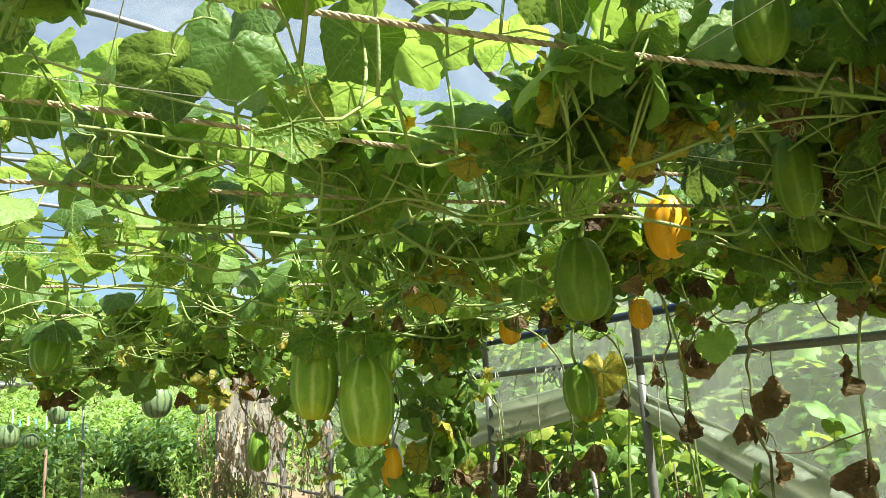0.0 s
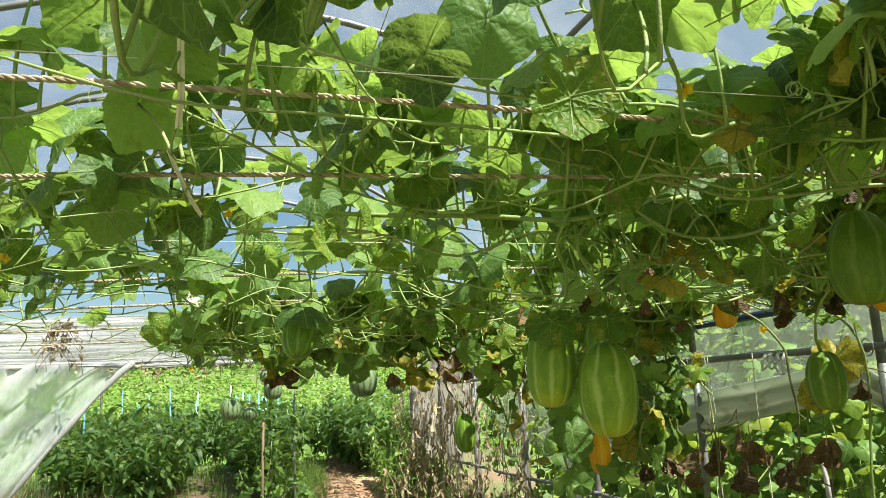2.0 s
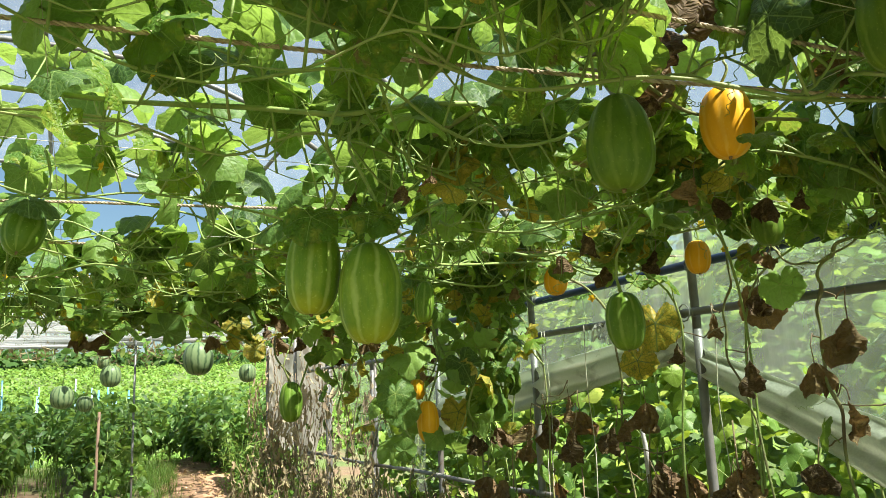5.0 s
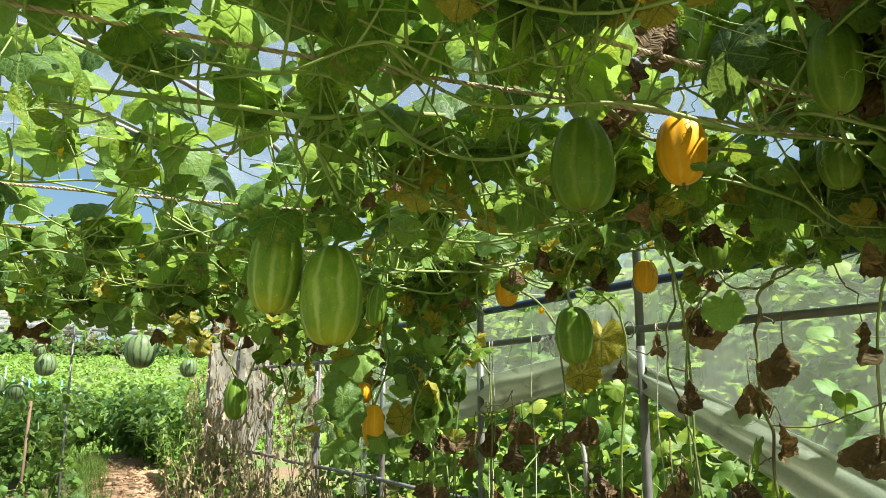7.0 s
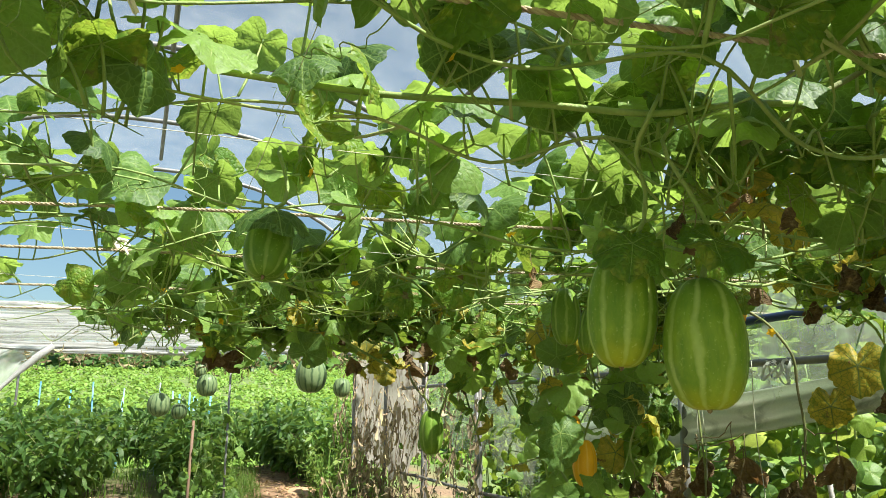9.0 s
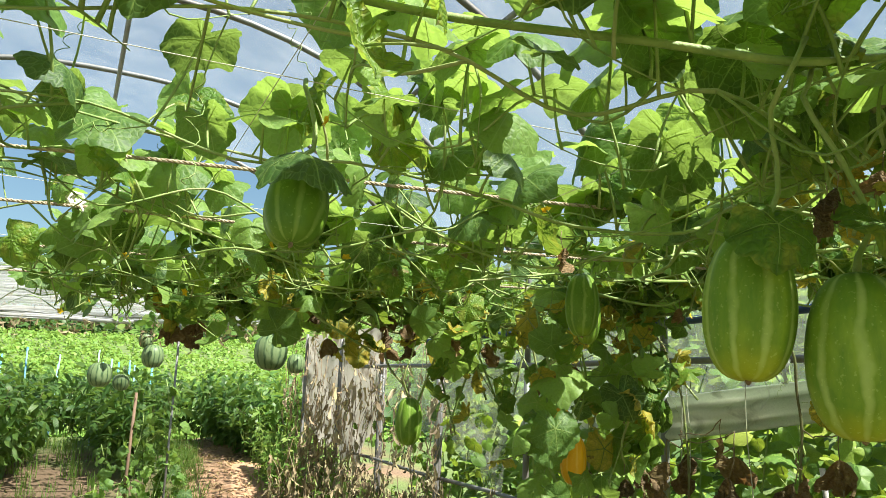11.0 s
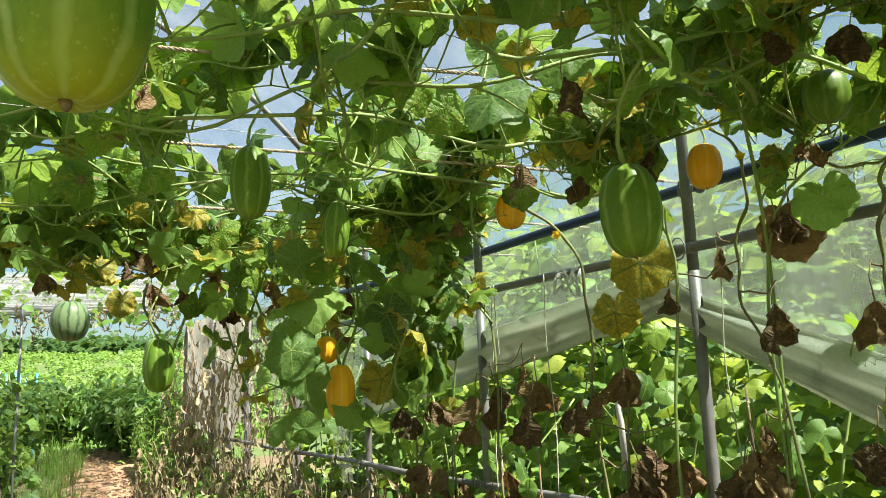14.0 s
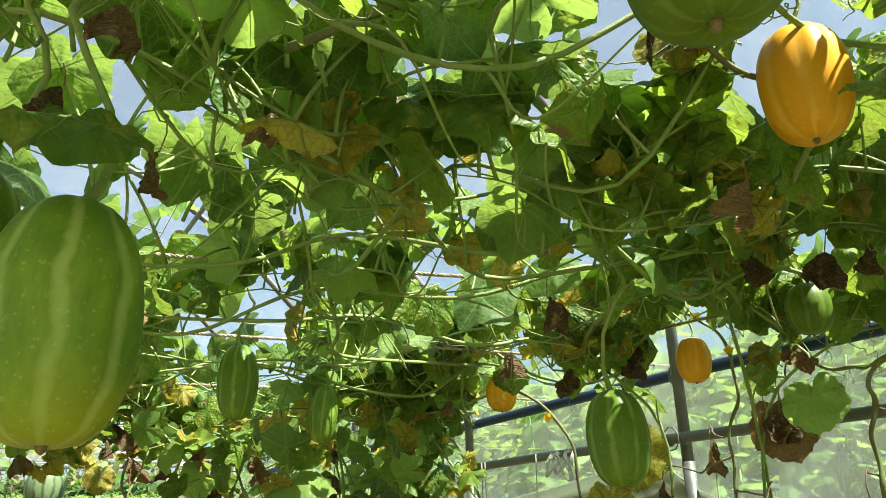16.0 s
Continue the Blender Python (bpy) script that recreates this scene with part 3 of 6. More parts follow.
# folded lower edge of the side film, several layers thick
fold = thing("film_fold", "folded greyish plastic film edge tied up to the side rail", "plastic film", wall(0.12, 1.5, 0.0))
for s0, s1, n in ((-2.6, 0.13, 70), (0.11, 2.1, 50)):
    g = Geo()
    rows = []
    for i in range(n + 1):
        s = s0 + (s1 - s0) * i / n
        top, low = fold_edges(min(s, 0.119) if s1 < 0.2 else max(s, 0.121))
        half, mid = (top - low) / 2, (top + low) / 2
        row = []
        for j in range(36):
            a = 2 * math.pi * j / 36
            pleat = 0.016 * math.sin(math.sin(a) * 7 + s * 1.5 + 0.8 * math.sin(s * 4)) + 0.014 * noise.noise(Vector((s * 5, math.sin(a) * 3, 2)))
            row.append(wall(s, mid + half * math.sin(a) * (1 + 0.06 * noise.noise(Vector((s * 4, 0, 8)))), 0.012 + 0.016 * math.cos(a) - pleat) - fold.location)
        rows.append(row)
    g.quad_grid(rows, 0, True)
    part("fold", g, M_FOLD, fold)


# ---- leaves ----
def blade(r, w, cup=0.12, crumple=0.03, sectors=60, lobes=0.06, notch=0.60, teeth=0.018, veins=True, vein_slot=1, above=False, crease=0.06, vein_w=1.0, tip=0.0, rings=(0.0, 0.35, 0.72, 1.0)):
    """A lobed heart-shaped leaf blade in the xy plane, tip along +y, with raised veins on its lower side."""
    g = Geo()
    ph, ph2, ph3 = r.uniform(0, 6.28), r.uniform(0, 6.28), r.uniform(0, 6.28)
    seed = r.uniform(0, 99)

    def point(rho, th):
        rad = w / 2 * (1 + lobes * (1 - 2.4 * abs(math.sin(2.5 * th)) ** 1.2)) * (1 - notch * math.exp(-((math.pi - abs(th)) / 0.24) ** 2))
        rad *= 1 + rho * (teeth * math.sin(16 * th + ph) + teeth * 0.6 * math.sin(27 * th + ph2)) + 0.07 * math.cos(th) + tip * math.exp(-(th / 0.38) ** 2)
        x, y = rho * rad * math.sin(th), rho * rad * math.cos(th)
        z = -cup * w * rho * rho + crease * w * rho * (1 - math.cos(5 * th)) * 0.6 + 0.05 * w * rho * rho * math.sin(3 * th + ph3)
        z += crumple * w * rho * noise.noise(Vector((x / w * 5, y / w * 5, seed)))
        z += crumple * 0.35 * w * rho * noise.noise(Vector((x / w * 15, y / w * 15, seed + 40)))
        return Vector((x, y, z))
    rows = [[point(rho, -math.pi + 2 * math.pi * j / sectors) for j in range(sectors)] for rho in rings[1:]]
    base = len(g.v)
    g.quad_grid(rows, 0, True)
    c = len(g.v)
    g.v.append(point(0, 0))
    for j in range(sectors):
        if 0 < j < sectors:
            g.f.append((c, base + (j + 1) % sectors, base + j))
            g.m.append(0)
    for i, rho in enumerate(rings[1:]):
        for j in range(sectors):
            th = -math.pi + 2 * math.pi * j / sectors
            q = rows[i][j]
            g.at[base + i * sectors + j] = (q.x / w, q.y / w, 0.5 * rho * abs(math.sin(2.5 * th)) / 2.5)
    if veins:
        drop = Vector((0, 0, 0.0011 if above else -0.0011))
        for tv in (0.0, 1.2566, -1.2566, 2.4, -2.4):
            line = [point(u, tv) + drop for u in (0.0, 0.2, 0.4, 0.6, 0.8, 0.96)]
            g.ribbon(line, lambda u: 0.022 * vein_w * w * (1 - 0.85 * u), (math.cos(tv), -math.sin(tv), 0), vein_slot)
            for u0 in (0.3, 0.55):
                for sg in (1, -1):
                    line = [point(u0 + 0.33 * t * (1.05 - u0), tv + sg * (0.52 * t) * (1.1 - 0.3 * u0)) + drop for t in (0.0, 0.5, 1.0)]
                    g.ribbon(line, lambda u: 0.010 * vein_w * w * (1 - 0.8 * u), (math.cos(tv), -math.sin(tv), 0), vein_slot)
    return g


def stalked_leaf(r, w, length, tilt, cup, crumple, sectors=60, vein_slot=1, **kw):
    """A leaf on its stalk: the stalk rises from the origin along +z and bends towards +y."""
    g = Geo()
    lean = r.uniform(0.05, 0.3) * length
    pts = [Vector((0.015 * length * math.sin(3 * t), lean * t * t, length * t)) for t in (0, 0.2, 0.4, 0.6, 0.8, 1.0)]
    g.tube(pts, lambda u: 0.0024 - 0.0008 * u, 6, 2)
    m = Matrix.Translation(pts[-1]) @ Euler((-tilt, r.uniform(-0.25, 0.25), 0)).to_matrix().to_4x4()
    g.place(blade(r, w, cup, crumple, sectors, vein_slot=vein_slot, **kw), m)
    return g


def crumpled_leaf(r, w, length=0.05):
    """A withered leaf draped from its stalk: narrow at the top, pleated, with a ragged curled hem."""
    g = Geo()
    g.tube([(0, 0, 0), (0.004, 0.006, -length * 0.4), (0, 0.004, -length)], 0.0015, 5, 1)
    sd, ph, tw, fold = r.uniform(0, 99), r.uniform(0, 6.28), r.uniform(-0.9, 0.9), r.uniform(-0.55, 0.55)
    slim, pleats, skew = r.uniform(0.75, 1.25), r.uniform(3.5, 7.5), r.uniform(-0.3, 0.3)
    rows = []
    for i in range(11):
        u = i / 10
        row = []
        for j in range(23):
            v = j / 11 - 1
            hem = 1 - 0.28 * v * v + 0.30 * noise.noise(Vector((v * 2.2, 0.3, sd))) + 0.12 * noise.noise(Vector((v * 9, 0.9, sd)))
            x = 0.62 * slim * w * v * (0.10 + 1.15 * u ** 0.7 - 0.35 * u ** 3) + skew * w * u * u
            z = -length - 1.05 * w * u * hem
            y = 0.20 * w * u * math.sin(v * pleats + ph) + fold * w * u * abs(v) ** 1.4 + 0.25 * w * max(0, u - 0.7) * math.sin(3 * v + ph)
            wr = 0.15 * w * min(1, u * 2)
            x += wr * noise.noise(Vector((v * 3, u * 4, sd + 5)))
            y += wr * 1.4 * noise.noise(Vector((v * 4, u * 5, sd + 11)))
            a = tw * u
            row.append(Vector((x * math.cos(a) - y * math.sin(a), x * math.sin(a) + y * math.cos(a), z)))
        rows.append(row)
    base = len(g.v)
    g.quad_grid(rows)
    for i in range(11):
        for j in range(23):
            g.at[base + i * 23 + j] = ((j / 11 - 1) * 0.5 * (0.2 + 0.08 * i), 0.1 * i, 0.3 * abs(math.sin((j / 11 - 1) * 3.1)) * (0.2 + 0.08 * i))
    return g


r = random.Random(11)
LEAF, MOTTLED, YELLOWED, DRYLEAF, BEANLEAF = [], [], [], [], []
for i in range(24):
    gg = stalked_leaf(r, r.uniform(0.085, 0.145), r.uniform(0.06, 0.16), r.uniform(0.0, 0.75) if i % 3 else r.uniform(0.6, 1.3), r.uniform(0.05, 0.30), r.uniform(0.04, 0.12))
    LEAF.append(gg.mesh("leaf", [M_LEAF, M_VEIN, M_STEM]))
for i in range(6):
    gg = stalked_leaf(r, r.uniform(0.08, 0.12), r.uniform(0.06, 0.12), r.uniform(0.4, 1.6), r.uniform(0.1, 0.3), r.uniform(0.06, 0.15))
    MOTTLED.append(gg.mesh("leaf", [M_MOTTLED, M_VEIN, M_STEM]))
for i in range(4):
    gg = stalked_leaf(r, r.uniform(0.07, 0.11), r.uniform(0.05, 0.10), r.uniform(1.0, 2.0), r.uniform(0.15, 0.35), r.uniform(0.15, 0.3))
    YELLOWED.append(gg.mesh("leaf", [M_YELLOW, M_VEIN_DARK, M_OLDSTEM]))
for i in range(9):
    DRYLEAF.append(crumpled_leaf(r, r.uniform(0.075, 0.11), r.uniform(0.03, 0.08)).mesh("dry_leaf", [M_DRY, M_DRYSTEM]))
for i in range(5):
    gg = stalked_leaf(r, r.uniform(0.08, 0.115), r.uniform(0.05, 0.10), r.uniform(0.4, 1.5), r.uniform(0.02, 0.15), 0.07, 28, lobes=0.0, notch=0.5, teeth=0.0, crease=0.035, tip=0.38)
    BEANLEAF.append(gg.mesh("leaf", [M_BEAN, M_VEIN, M_STEM]))


def coil_mesh(r, length, turns, rad):
    g = Geo()
    pts, n = [], int(turns * 9) + 6
    for i in range(n):
        u = i / (n - 1)
        k = max(0.0, (u - 0.35) / 0.65)
        a = 2 * math.pi * turns * k
        rr = rad * min(1, k * 3) * (1.1 - 0.5 * k)
        pts.append(Vector((rr * math.cos(a), length * u + rr * math.sin(a) * 0.4, 0.03 * math.sin(3 * u) - rr * math.sin(a))))
    g.tube(pts, 0.0010, 4, 0, 0.6)
    return g.mesh("tendril", [M_STEM])


COILS = [coil_mesh(r, r.uniform(0.08, 0.18), r.uniform(1.5, 5), r.uniform(0.006, 0.014)) for _ in range(5)]


def flower_mesh(r):
    g = Geo()
    g.tube([(0, 0, 0), (0, 0.004, 0.02), (0, 0.01, 0.035)], 0.0016, 5, 1)
    for i in range(5):
        m = Matrix.Translation((0, 0.01, 0.036)) @ Matrix.Rotation(i * 1.2566 + r.uniform(-0.1, 0.1), 4, 'Z') @ Matrix.Rotation(r.uniform(0.3, 0.7), 4, 'X')
        g.place(broad_leaf(r.uniform(0.014, 0.019), 0.013, 0.2, 3), m)
    return g.mesh("flower", [M_PETAL, M_STEM])


FLOWERS = [flower_mesh(r) for _ in range(3)]


def aim(at, up, spin, scale=1.0):
    """A pose at a point with local z along up, spun about it."""
    q = Vector((0, 0, 1)).rotation_difference(Vector(up).normalized())
    return Matrix.Translation(at) @ q.to_matrix().to_4x4() @ Matrix.Rotation(spin, 4, 'Z') @ Matrix.Diagonal((scale, scale, scale, 1))


# ---- ropes and cords that carry the vines ----
def rope(a, b, sag, rad=0.0031, pitch=0.028, name="rope", label="twisted tan and brown rope stretched across the greenhouse"):
    g = Geo()
    a, b = Vector(a), Vector(b)
    length = (b - a).length
    n = int(length / pitch * 7)
    d = (b - a).normalized()
    x = d.cross(Vector((0, 0, 1))).normalized()
    y = d.cross(x)
    for k in range(3):
        pts = []
        for i in range(n + 1):
            u = i / n
            ang = 2 * math.pi * (u * length / pitch + k / 3)
            c = a.lerp(b, u) - Vector((0, 0, sag * 4 * u * (1 - u))) + 0.004 * Vector((0, math.sin(u * 17), math.sin(u * 23)))
            pts.append(c + x * (rad * 0.62 * math.cos(ang)) + y * (rad * 0.62 * math.sin(ang)))
        g.tube(pts, rad * 0.62, 5, 1 if k == 0 else 0)
    return tagged(part(name, g, [M_ROPE, M_ROPEDARK]), label, "rope", "ropes across the greenhouse")


def cross_rope(y0, slope, z, sag=0.02, rad=0.0031, x0=-4.0, x1=None):
    """A rope from the far side to the right-hand wall; y0 is where it passes x = 0."""
    x1 = 1.9 if x1 is None else x1
    return rope((x0, y0 + slope * x0, z), (x1, y0 + slope * x1, z), sag, rad)


cross_rope(0.62, 0.0, 1.875, 0.006)
cross_rope(0.86, 0.12, 1.855, 0.006)
cross_rope(1.115, 0.0, 1.845, 0.008)
cross_rope(2.06, -0.06, 1.855, 0.006, 0.0033)
cross_rope(2.45, 0.03, 1.83, 0.006, 0.0033)
cross_rope(3.0, 0.05, 1.82, 0.008, 0.0033)
cross_rope(3.6, 0.05, 1.82, 0.008, 0.0033)


def cord(a, b, rad, sag, name, label, mat, wob=0.004):
    g = Geo()
    g.tube(bend(a, b, sag, 24, wob), rad, 5)
    return tagged(part(name, g, mat), label, "cord", "cords of the trellis")


rr = random.Random(21)
for i in range(5):
    y = 0.75 + 0.75 * i
    cord((-3.2, y - 0.3, 1.88), (1.8, y + 0.25 + rr.uniform(-0.1, 0.1), 1.84), 0.0006, 0.02, "net_line", "thin translucent net line under the vines", M_TWINE)
for i in range(6):
    x = -1.4 + 0.6 * i
    cord((x + 0.25, 0.3, 1.90), (x - 0.3 + rr.uniform(-0.1, 0.1), 4.2, 1.82), 0.0006, 0.03, "net_line", "thin translucent net line under the vines", M_TWINE)


# ---- melon vines ----
def canopy_z(x, y):
    return 1.815 - 0.035 * max(0.0, y - 2.0) - 0.05 * max(0.0, x - 0.8) - 0.01 * max(0.0, -x - 0.5) + 0.025 * math.sin(2.3 * x + 1.7 * y)


def fullness(x, y):
    """How leafy the canopy is: thin towards the open left side, thick over the middle and far end."""
    if 1.75 - 0.16 * (y - 2.38) - x < 0.6:
        return 1.0
    if x > 0.45 and y < 1.05:
        return 0.95
    if x > 0.4:
        return (0.80 if x > 0.85 else 0.30 if x > 0.65 else 0.20) if y < 1.65 else 0.27
    mid = 0.42 if 1.35 < y < 3.0 else 0.50 if y < 1.35 else 0.55
    f = mid if x > -0.3 else max(0.25, mid + (x + 0.3) * 0.4)
    if x < -0.2 and y < 1.25:
        f *= 0.75
    side = -x / max(0.3, y)
    if y > 2.6:
        return f * max(0.06, min(1.0, 1 - (-x - 0.6) / 0.45))
    return f * max(0.07, min(1.0, 1 - (side - 0.5) / 0.25))


FRUIT = []      # centres of the hanging melons, which keep some room among the leaves


def crowded(p):
    """True beside a melon or just in front of it, towards the path."""
    for q in FRUIT:
        d = p - q
        if d.length > 0.8:
            continue
        for eye, reach in ((Vector((0.1, 0.1, 1.45)), 0.38), (Vector((0.25, 0.78, 1.35)), 0.65)):
            if eye.y > 0.5 and (q.y < 1.9 or q.y > 4.0):
                continue
            way = (eye - q).normalized()
            e = d - way * max(0.0, min(reach, d.dot(way)))
            if e.length < 0.086:
                return True
    return False


def melon_vine(seed, lane, along=None, lift=0.0):
    """along: (off, s0, s1) for a vine that runs beside the wall instead of across."""
    r = random.Random(seed)
    v = thing("melon_vine", "leafy green melon vine trained over ropes under the film roof", "melon vine", (0, 0, 0), "melon vines")
    s_root = (lane - 2.38) * 1.02
    root = wall(s_root, 0, -0.1)
    main = [] if seed % 5 else [root, root + Vector((0.02, 0.03, 0.5)), root + Vector((-0.02, 0.02, 1.1)), wall(s_root, 1.58, -0.09)]
    top = wall(s_root, 1.7, -0.25)
    x, y = top.x, top.y
    wob = r.uniform(0, 6.28)
    end = max(r.uniform(-2.2, -1.2), -0.64 * max(lane, 0.5) - r.uniform(0.0, 0.35), -9 if lane < 2.6 else -0.85)
    while x > end:
        main.append(Vector((x, y, canopy_z(x, y) + r.uniform(-0.07, 0.04))))
        x -= r.uniform(0.14, 0.22)
        y = lane + 0.16 * math.sin(x * 3.1 + wob) - 0.16 * (x - 0.5) * -0.4 + r.uniform(-0.08, 0.08)
    if along:
        off, s0, s1 = along
        root = wall(s0, 0, -0.1)
        main = [] if seed % 5 else [root, root + Vector((0.02, 0.03, 0.8)), wall(s0, 1.55, -0.1)]
        n = int(abs(s1 - s0) / 0.18)
        for k in range(1, n + 1):
            q = wall(s0 + (s1 - s0) * k / n, 0, -off * min(1, k / 3) + 0.12 * math.sin(k * 0.9 + wob))
            main.append(Vector((q.x, q.y, canopy_z(q.x, q.y) + lift + r.uniform(-0.05, 0.06))))
    main = smooth([q + Vector((0, 0, 0.10)) if q.z > 1.6 and crowded(q) else q for q in main], 5)
    stems = Geo()
    stems.tube(main, lambda u: (0.0044 - 0.0036 * u) * (1 + 0.18 * math.sin(u * 160) ** 6), 7)
    nodes = [(p, (main[i + 1] - p).normalized()) for i, p in enumerate(main[:-1]) if i > 14]
    runs = [main]
    over = [p for p in main if p.z > 1.66]
    for _ in range(11 if lane < 1.1 else 9):
        p0 = r.choice(over)
        a = r.uniform(0, 6.28)
        step, pts, p, drop = r.uniform(0.09, 0.13), [p0], p0, r.uniform(-0.07, 0.03)
        for k in range(r.randint(3, 6)):
            a += r.uniform(-0.5, 0.5)
            p = p + Vector((math.cos(a) * step, math.sin(a) * step, 0))
            q = Vector((p.x, p.y, canopy_z(p.x, p.y) + lift + drop + r.uniform(-0.035, 0.035)))
            pts.append(q)
        if max(q.x + 0.16 * (q.y - 2.38) for q in pts) > 1.72 or min(q.y for q in pts) < -0.7:
            continue
        if any(crowded(q) for q in pts):
            continue
        if -pts[-1].x / max(0.3, pts[-1].y) > 0.62 and r.random() < 0.75:
            continue
        pts = smooth(pts, 4)
        stems.tube(pts, lambda u: (0.0024 - 0.0018 * u) * (1 + 0.18 * math.sin(u * 60) ** 6), 6)
        runs.append(pts)
    for _ in range(2):
        p0 = r.choice(over)
        a = r.uniform(0, 6.28)
        reach = r.uniform(0.12, 0.38)
        q = p0 + Vector((math.cos(a) * reach, math.sin(a) * reach, r.uniform(-0.10, 0.10)))
        mid = p0.lerp(q, 0.5) + Vector((r.uniform(-.05, .05), r.uniform(-.05, .05), r.uniform(-0.07, 0.03)))
        if q.x + 0.16 * (q.y - 2.38) < 1.7 and not crowded(q) and not crowded(mid):
            stems.tube(smooth([p0, mid, q], 5), lambda u: 0.0019 - 0.001 * u, 5)
    part("stem", stems, M_STEM, v)
    count = 0
    for pts in runs:
        acc = 0.0
        for i in range(1, len(pts)):
            acc += (pts[i] - pts[i - 1]).length
            p = pts[i]
            if acc < (0.020 if p.x > 0.65 and p.y < 2.3 else 0.023) or p.z < 1.6:
                continue
            acc = 0.0
            if r.random() > fullness(p.x, p.y) or count > 240:
                continue
            sick = max(0.0, min(1.0, (p.x - 0.35) / 0.9)) * (1.0 if p.y < 2.4 else 0.6)
            roll, spin, size = r.random(), r.uniform(0, 6.28), r.uniform(0.72, 1.15)
            wide = Vector((r.uniform(-.7, .7), r.uniform(-.7, .7), r.uniform(0.0, 1.0)))
            up = Vector((r.uniform(-.55, .55), r.uniform(-.55, .55), r.uniform(0.6, 1.1)))
            if roll < 0.10 + 0.58 * sick:
                up = wide
            blade_at = p + up.normalized() * (0.11 * size)
            if crowded(p) or crowded(blade_at) or crowded(blade_at + Vector((0, 0, -0.05))):
                continue
            if roll < 0.02 * sick:
                part("dry_leaf", r.choice(DRYLEAF), None, v, "withered brown leaf", aim(p, (0.3 * up.x, 0.3 * up.y, 1), spin, size * 0.7))
            elif roll < 0.004 + 0.17 * sick:
                part("leaf", r.choice(YELLOWED), None, v, "yellowing leaf with brown patches", aim(p, up, spin, size * 0.85))
            elif roll < 0.10 + 0.58 * sick:
                part("leaf", r.choice(MOTTLED), None, v, "", aim(p, up, spin, size))
            else:
                part("leaf", r.choice(LEAF), None, v, "", aim(p, up, spin, size))
            count += 1
            if r.random() < 0.09:
                part("tendril", r.choice(COILS), None, v, "", aim(p, (r.uniform(-1, 1), r.uniform(-1, 1), r.uniform(-.6, .6)), r.uniform(0, 6.28), r.uniform(0.7, 1.2)))
            if r.random() < (0.06 if p.x < 0 else 0.025):
                part("flower", r.choice(FLOWERS), None, v, "small yellow blossom", aim(p, (r.uniform(-1, 1), r.uniform(-1, 0.4), r.uniform(-.2, .8)), r.uniform(0, 6.28), r.uniform(0.55, 0.9)))
    return v


# ---- melons ----
def revolve(profile, lobes, depth, seg=60):
    rows = []
    for rad, z in profile:
        rows.append([Vector((rad * (1 - depth * (0.5 + 0.5 * math.cos(lobes * 2 * math.pi * j / seg)) ** 2) * math.cos(2 * math.pi * j / seg),
                             rad * (1 - depth * (0.5 + 0.5 * math.cos(lobes * 2 * math.pi * j / seg)) ** 2) * math.sin(2 * math.pi * j / seg), z)) for j in range(seg)])
    return rows


def hanging_melon(tip, width, height, mat, label, seed, lobes=8, depth=0.05, stalk=None, lean=(0, 0), name="melon", category="melon", full=0.0, group=""):
    """tip: the blossom end. full > 0 moves the widest part downwards."""
    r = random.Random(seed)
    tip = Vector(tip)
    centre = tip + Vector((0, 0, height / 2))
    FRUIT.append(centre)
    h = thing(name, label, category, centre, group)
    h.rotation_mode = 'ZYX'
    h.rotation_euler = (radians(lean[1]), radians(lean[0]), r.uniform(0, 6.28))
    prof = []
    for i in range(25):
        a = math.pi * i / 24
        z = -math.cos(a) * height / 2
        rad = width / 2 * max(0.02, math.sin(a)) ** 0.7 * (1 - full * z / height)
        if i == 0:
            z += 0.02 * height
        if i == 24:
            z -= 0.03 * height
        prof.append((rad, z))
    g = Geo()
    g.quad_grid(revolve(prof, lobes, depth), 0, True)
    fruit = part("fruit", g, mat, h)
    g = Geo()
    g.tube([(0, 0, -height / 2 + 0.006), (0.001, 0, -height / 2 - 0.001), (0.001, 0.001, -height / 2 - 0.0025)], lambda u: width * 0.045 * (1 - 0.6 * u), 8)
    part("blossom_scar", g, M_SCAR, fruit, "dry brown blossom scar")
    top = stalk if stalk is not None else max(0.03, 1.84 - (tip.z + height))
    g = Geo()
    g.tube(bend((0, 0, height / 2 - 0.008), (r.uniform(-.2, .2) * top, r.uniform(-.2, .2) * top, height / 2 + top), 0, 8, 0.12 * top, r), lambda u: 0.0027 + 0.0022 * max(0, 1 - u * 6), 7)
    part("stalk", g, M_STEM, h)
    return h


GREEN = "green oriental melon with pale stripes hanging from the vine"
YELL = "ripe orange-yellow melon with pale stripes hanging among leaves"
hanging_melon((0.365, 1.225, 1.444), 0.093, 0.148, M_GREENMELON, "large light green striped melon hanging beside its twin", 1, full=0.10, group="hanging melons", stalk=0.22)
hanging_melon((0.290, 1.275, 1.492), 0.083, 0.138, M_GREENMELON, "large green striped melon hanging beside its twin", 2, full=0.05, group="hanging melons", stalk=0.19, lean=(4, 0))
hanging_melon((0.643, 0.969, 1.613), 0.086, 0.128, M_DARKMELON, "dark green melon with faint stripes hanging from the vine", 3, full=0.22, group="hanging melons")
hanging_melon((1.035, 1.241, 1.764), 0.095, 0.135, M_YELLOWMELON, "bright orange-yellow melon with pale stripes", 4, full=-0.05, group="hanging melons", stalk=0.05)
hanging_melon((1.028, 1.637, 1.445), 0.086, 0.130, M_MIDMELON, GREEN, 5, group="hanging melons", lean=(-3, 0))
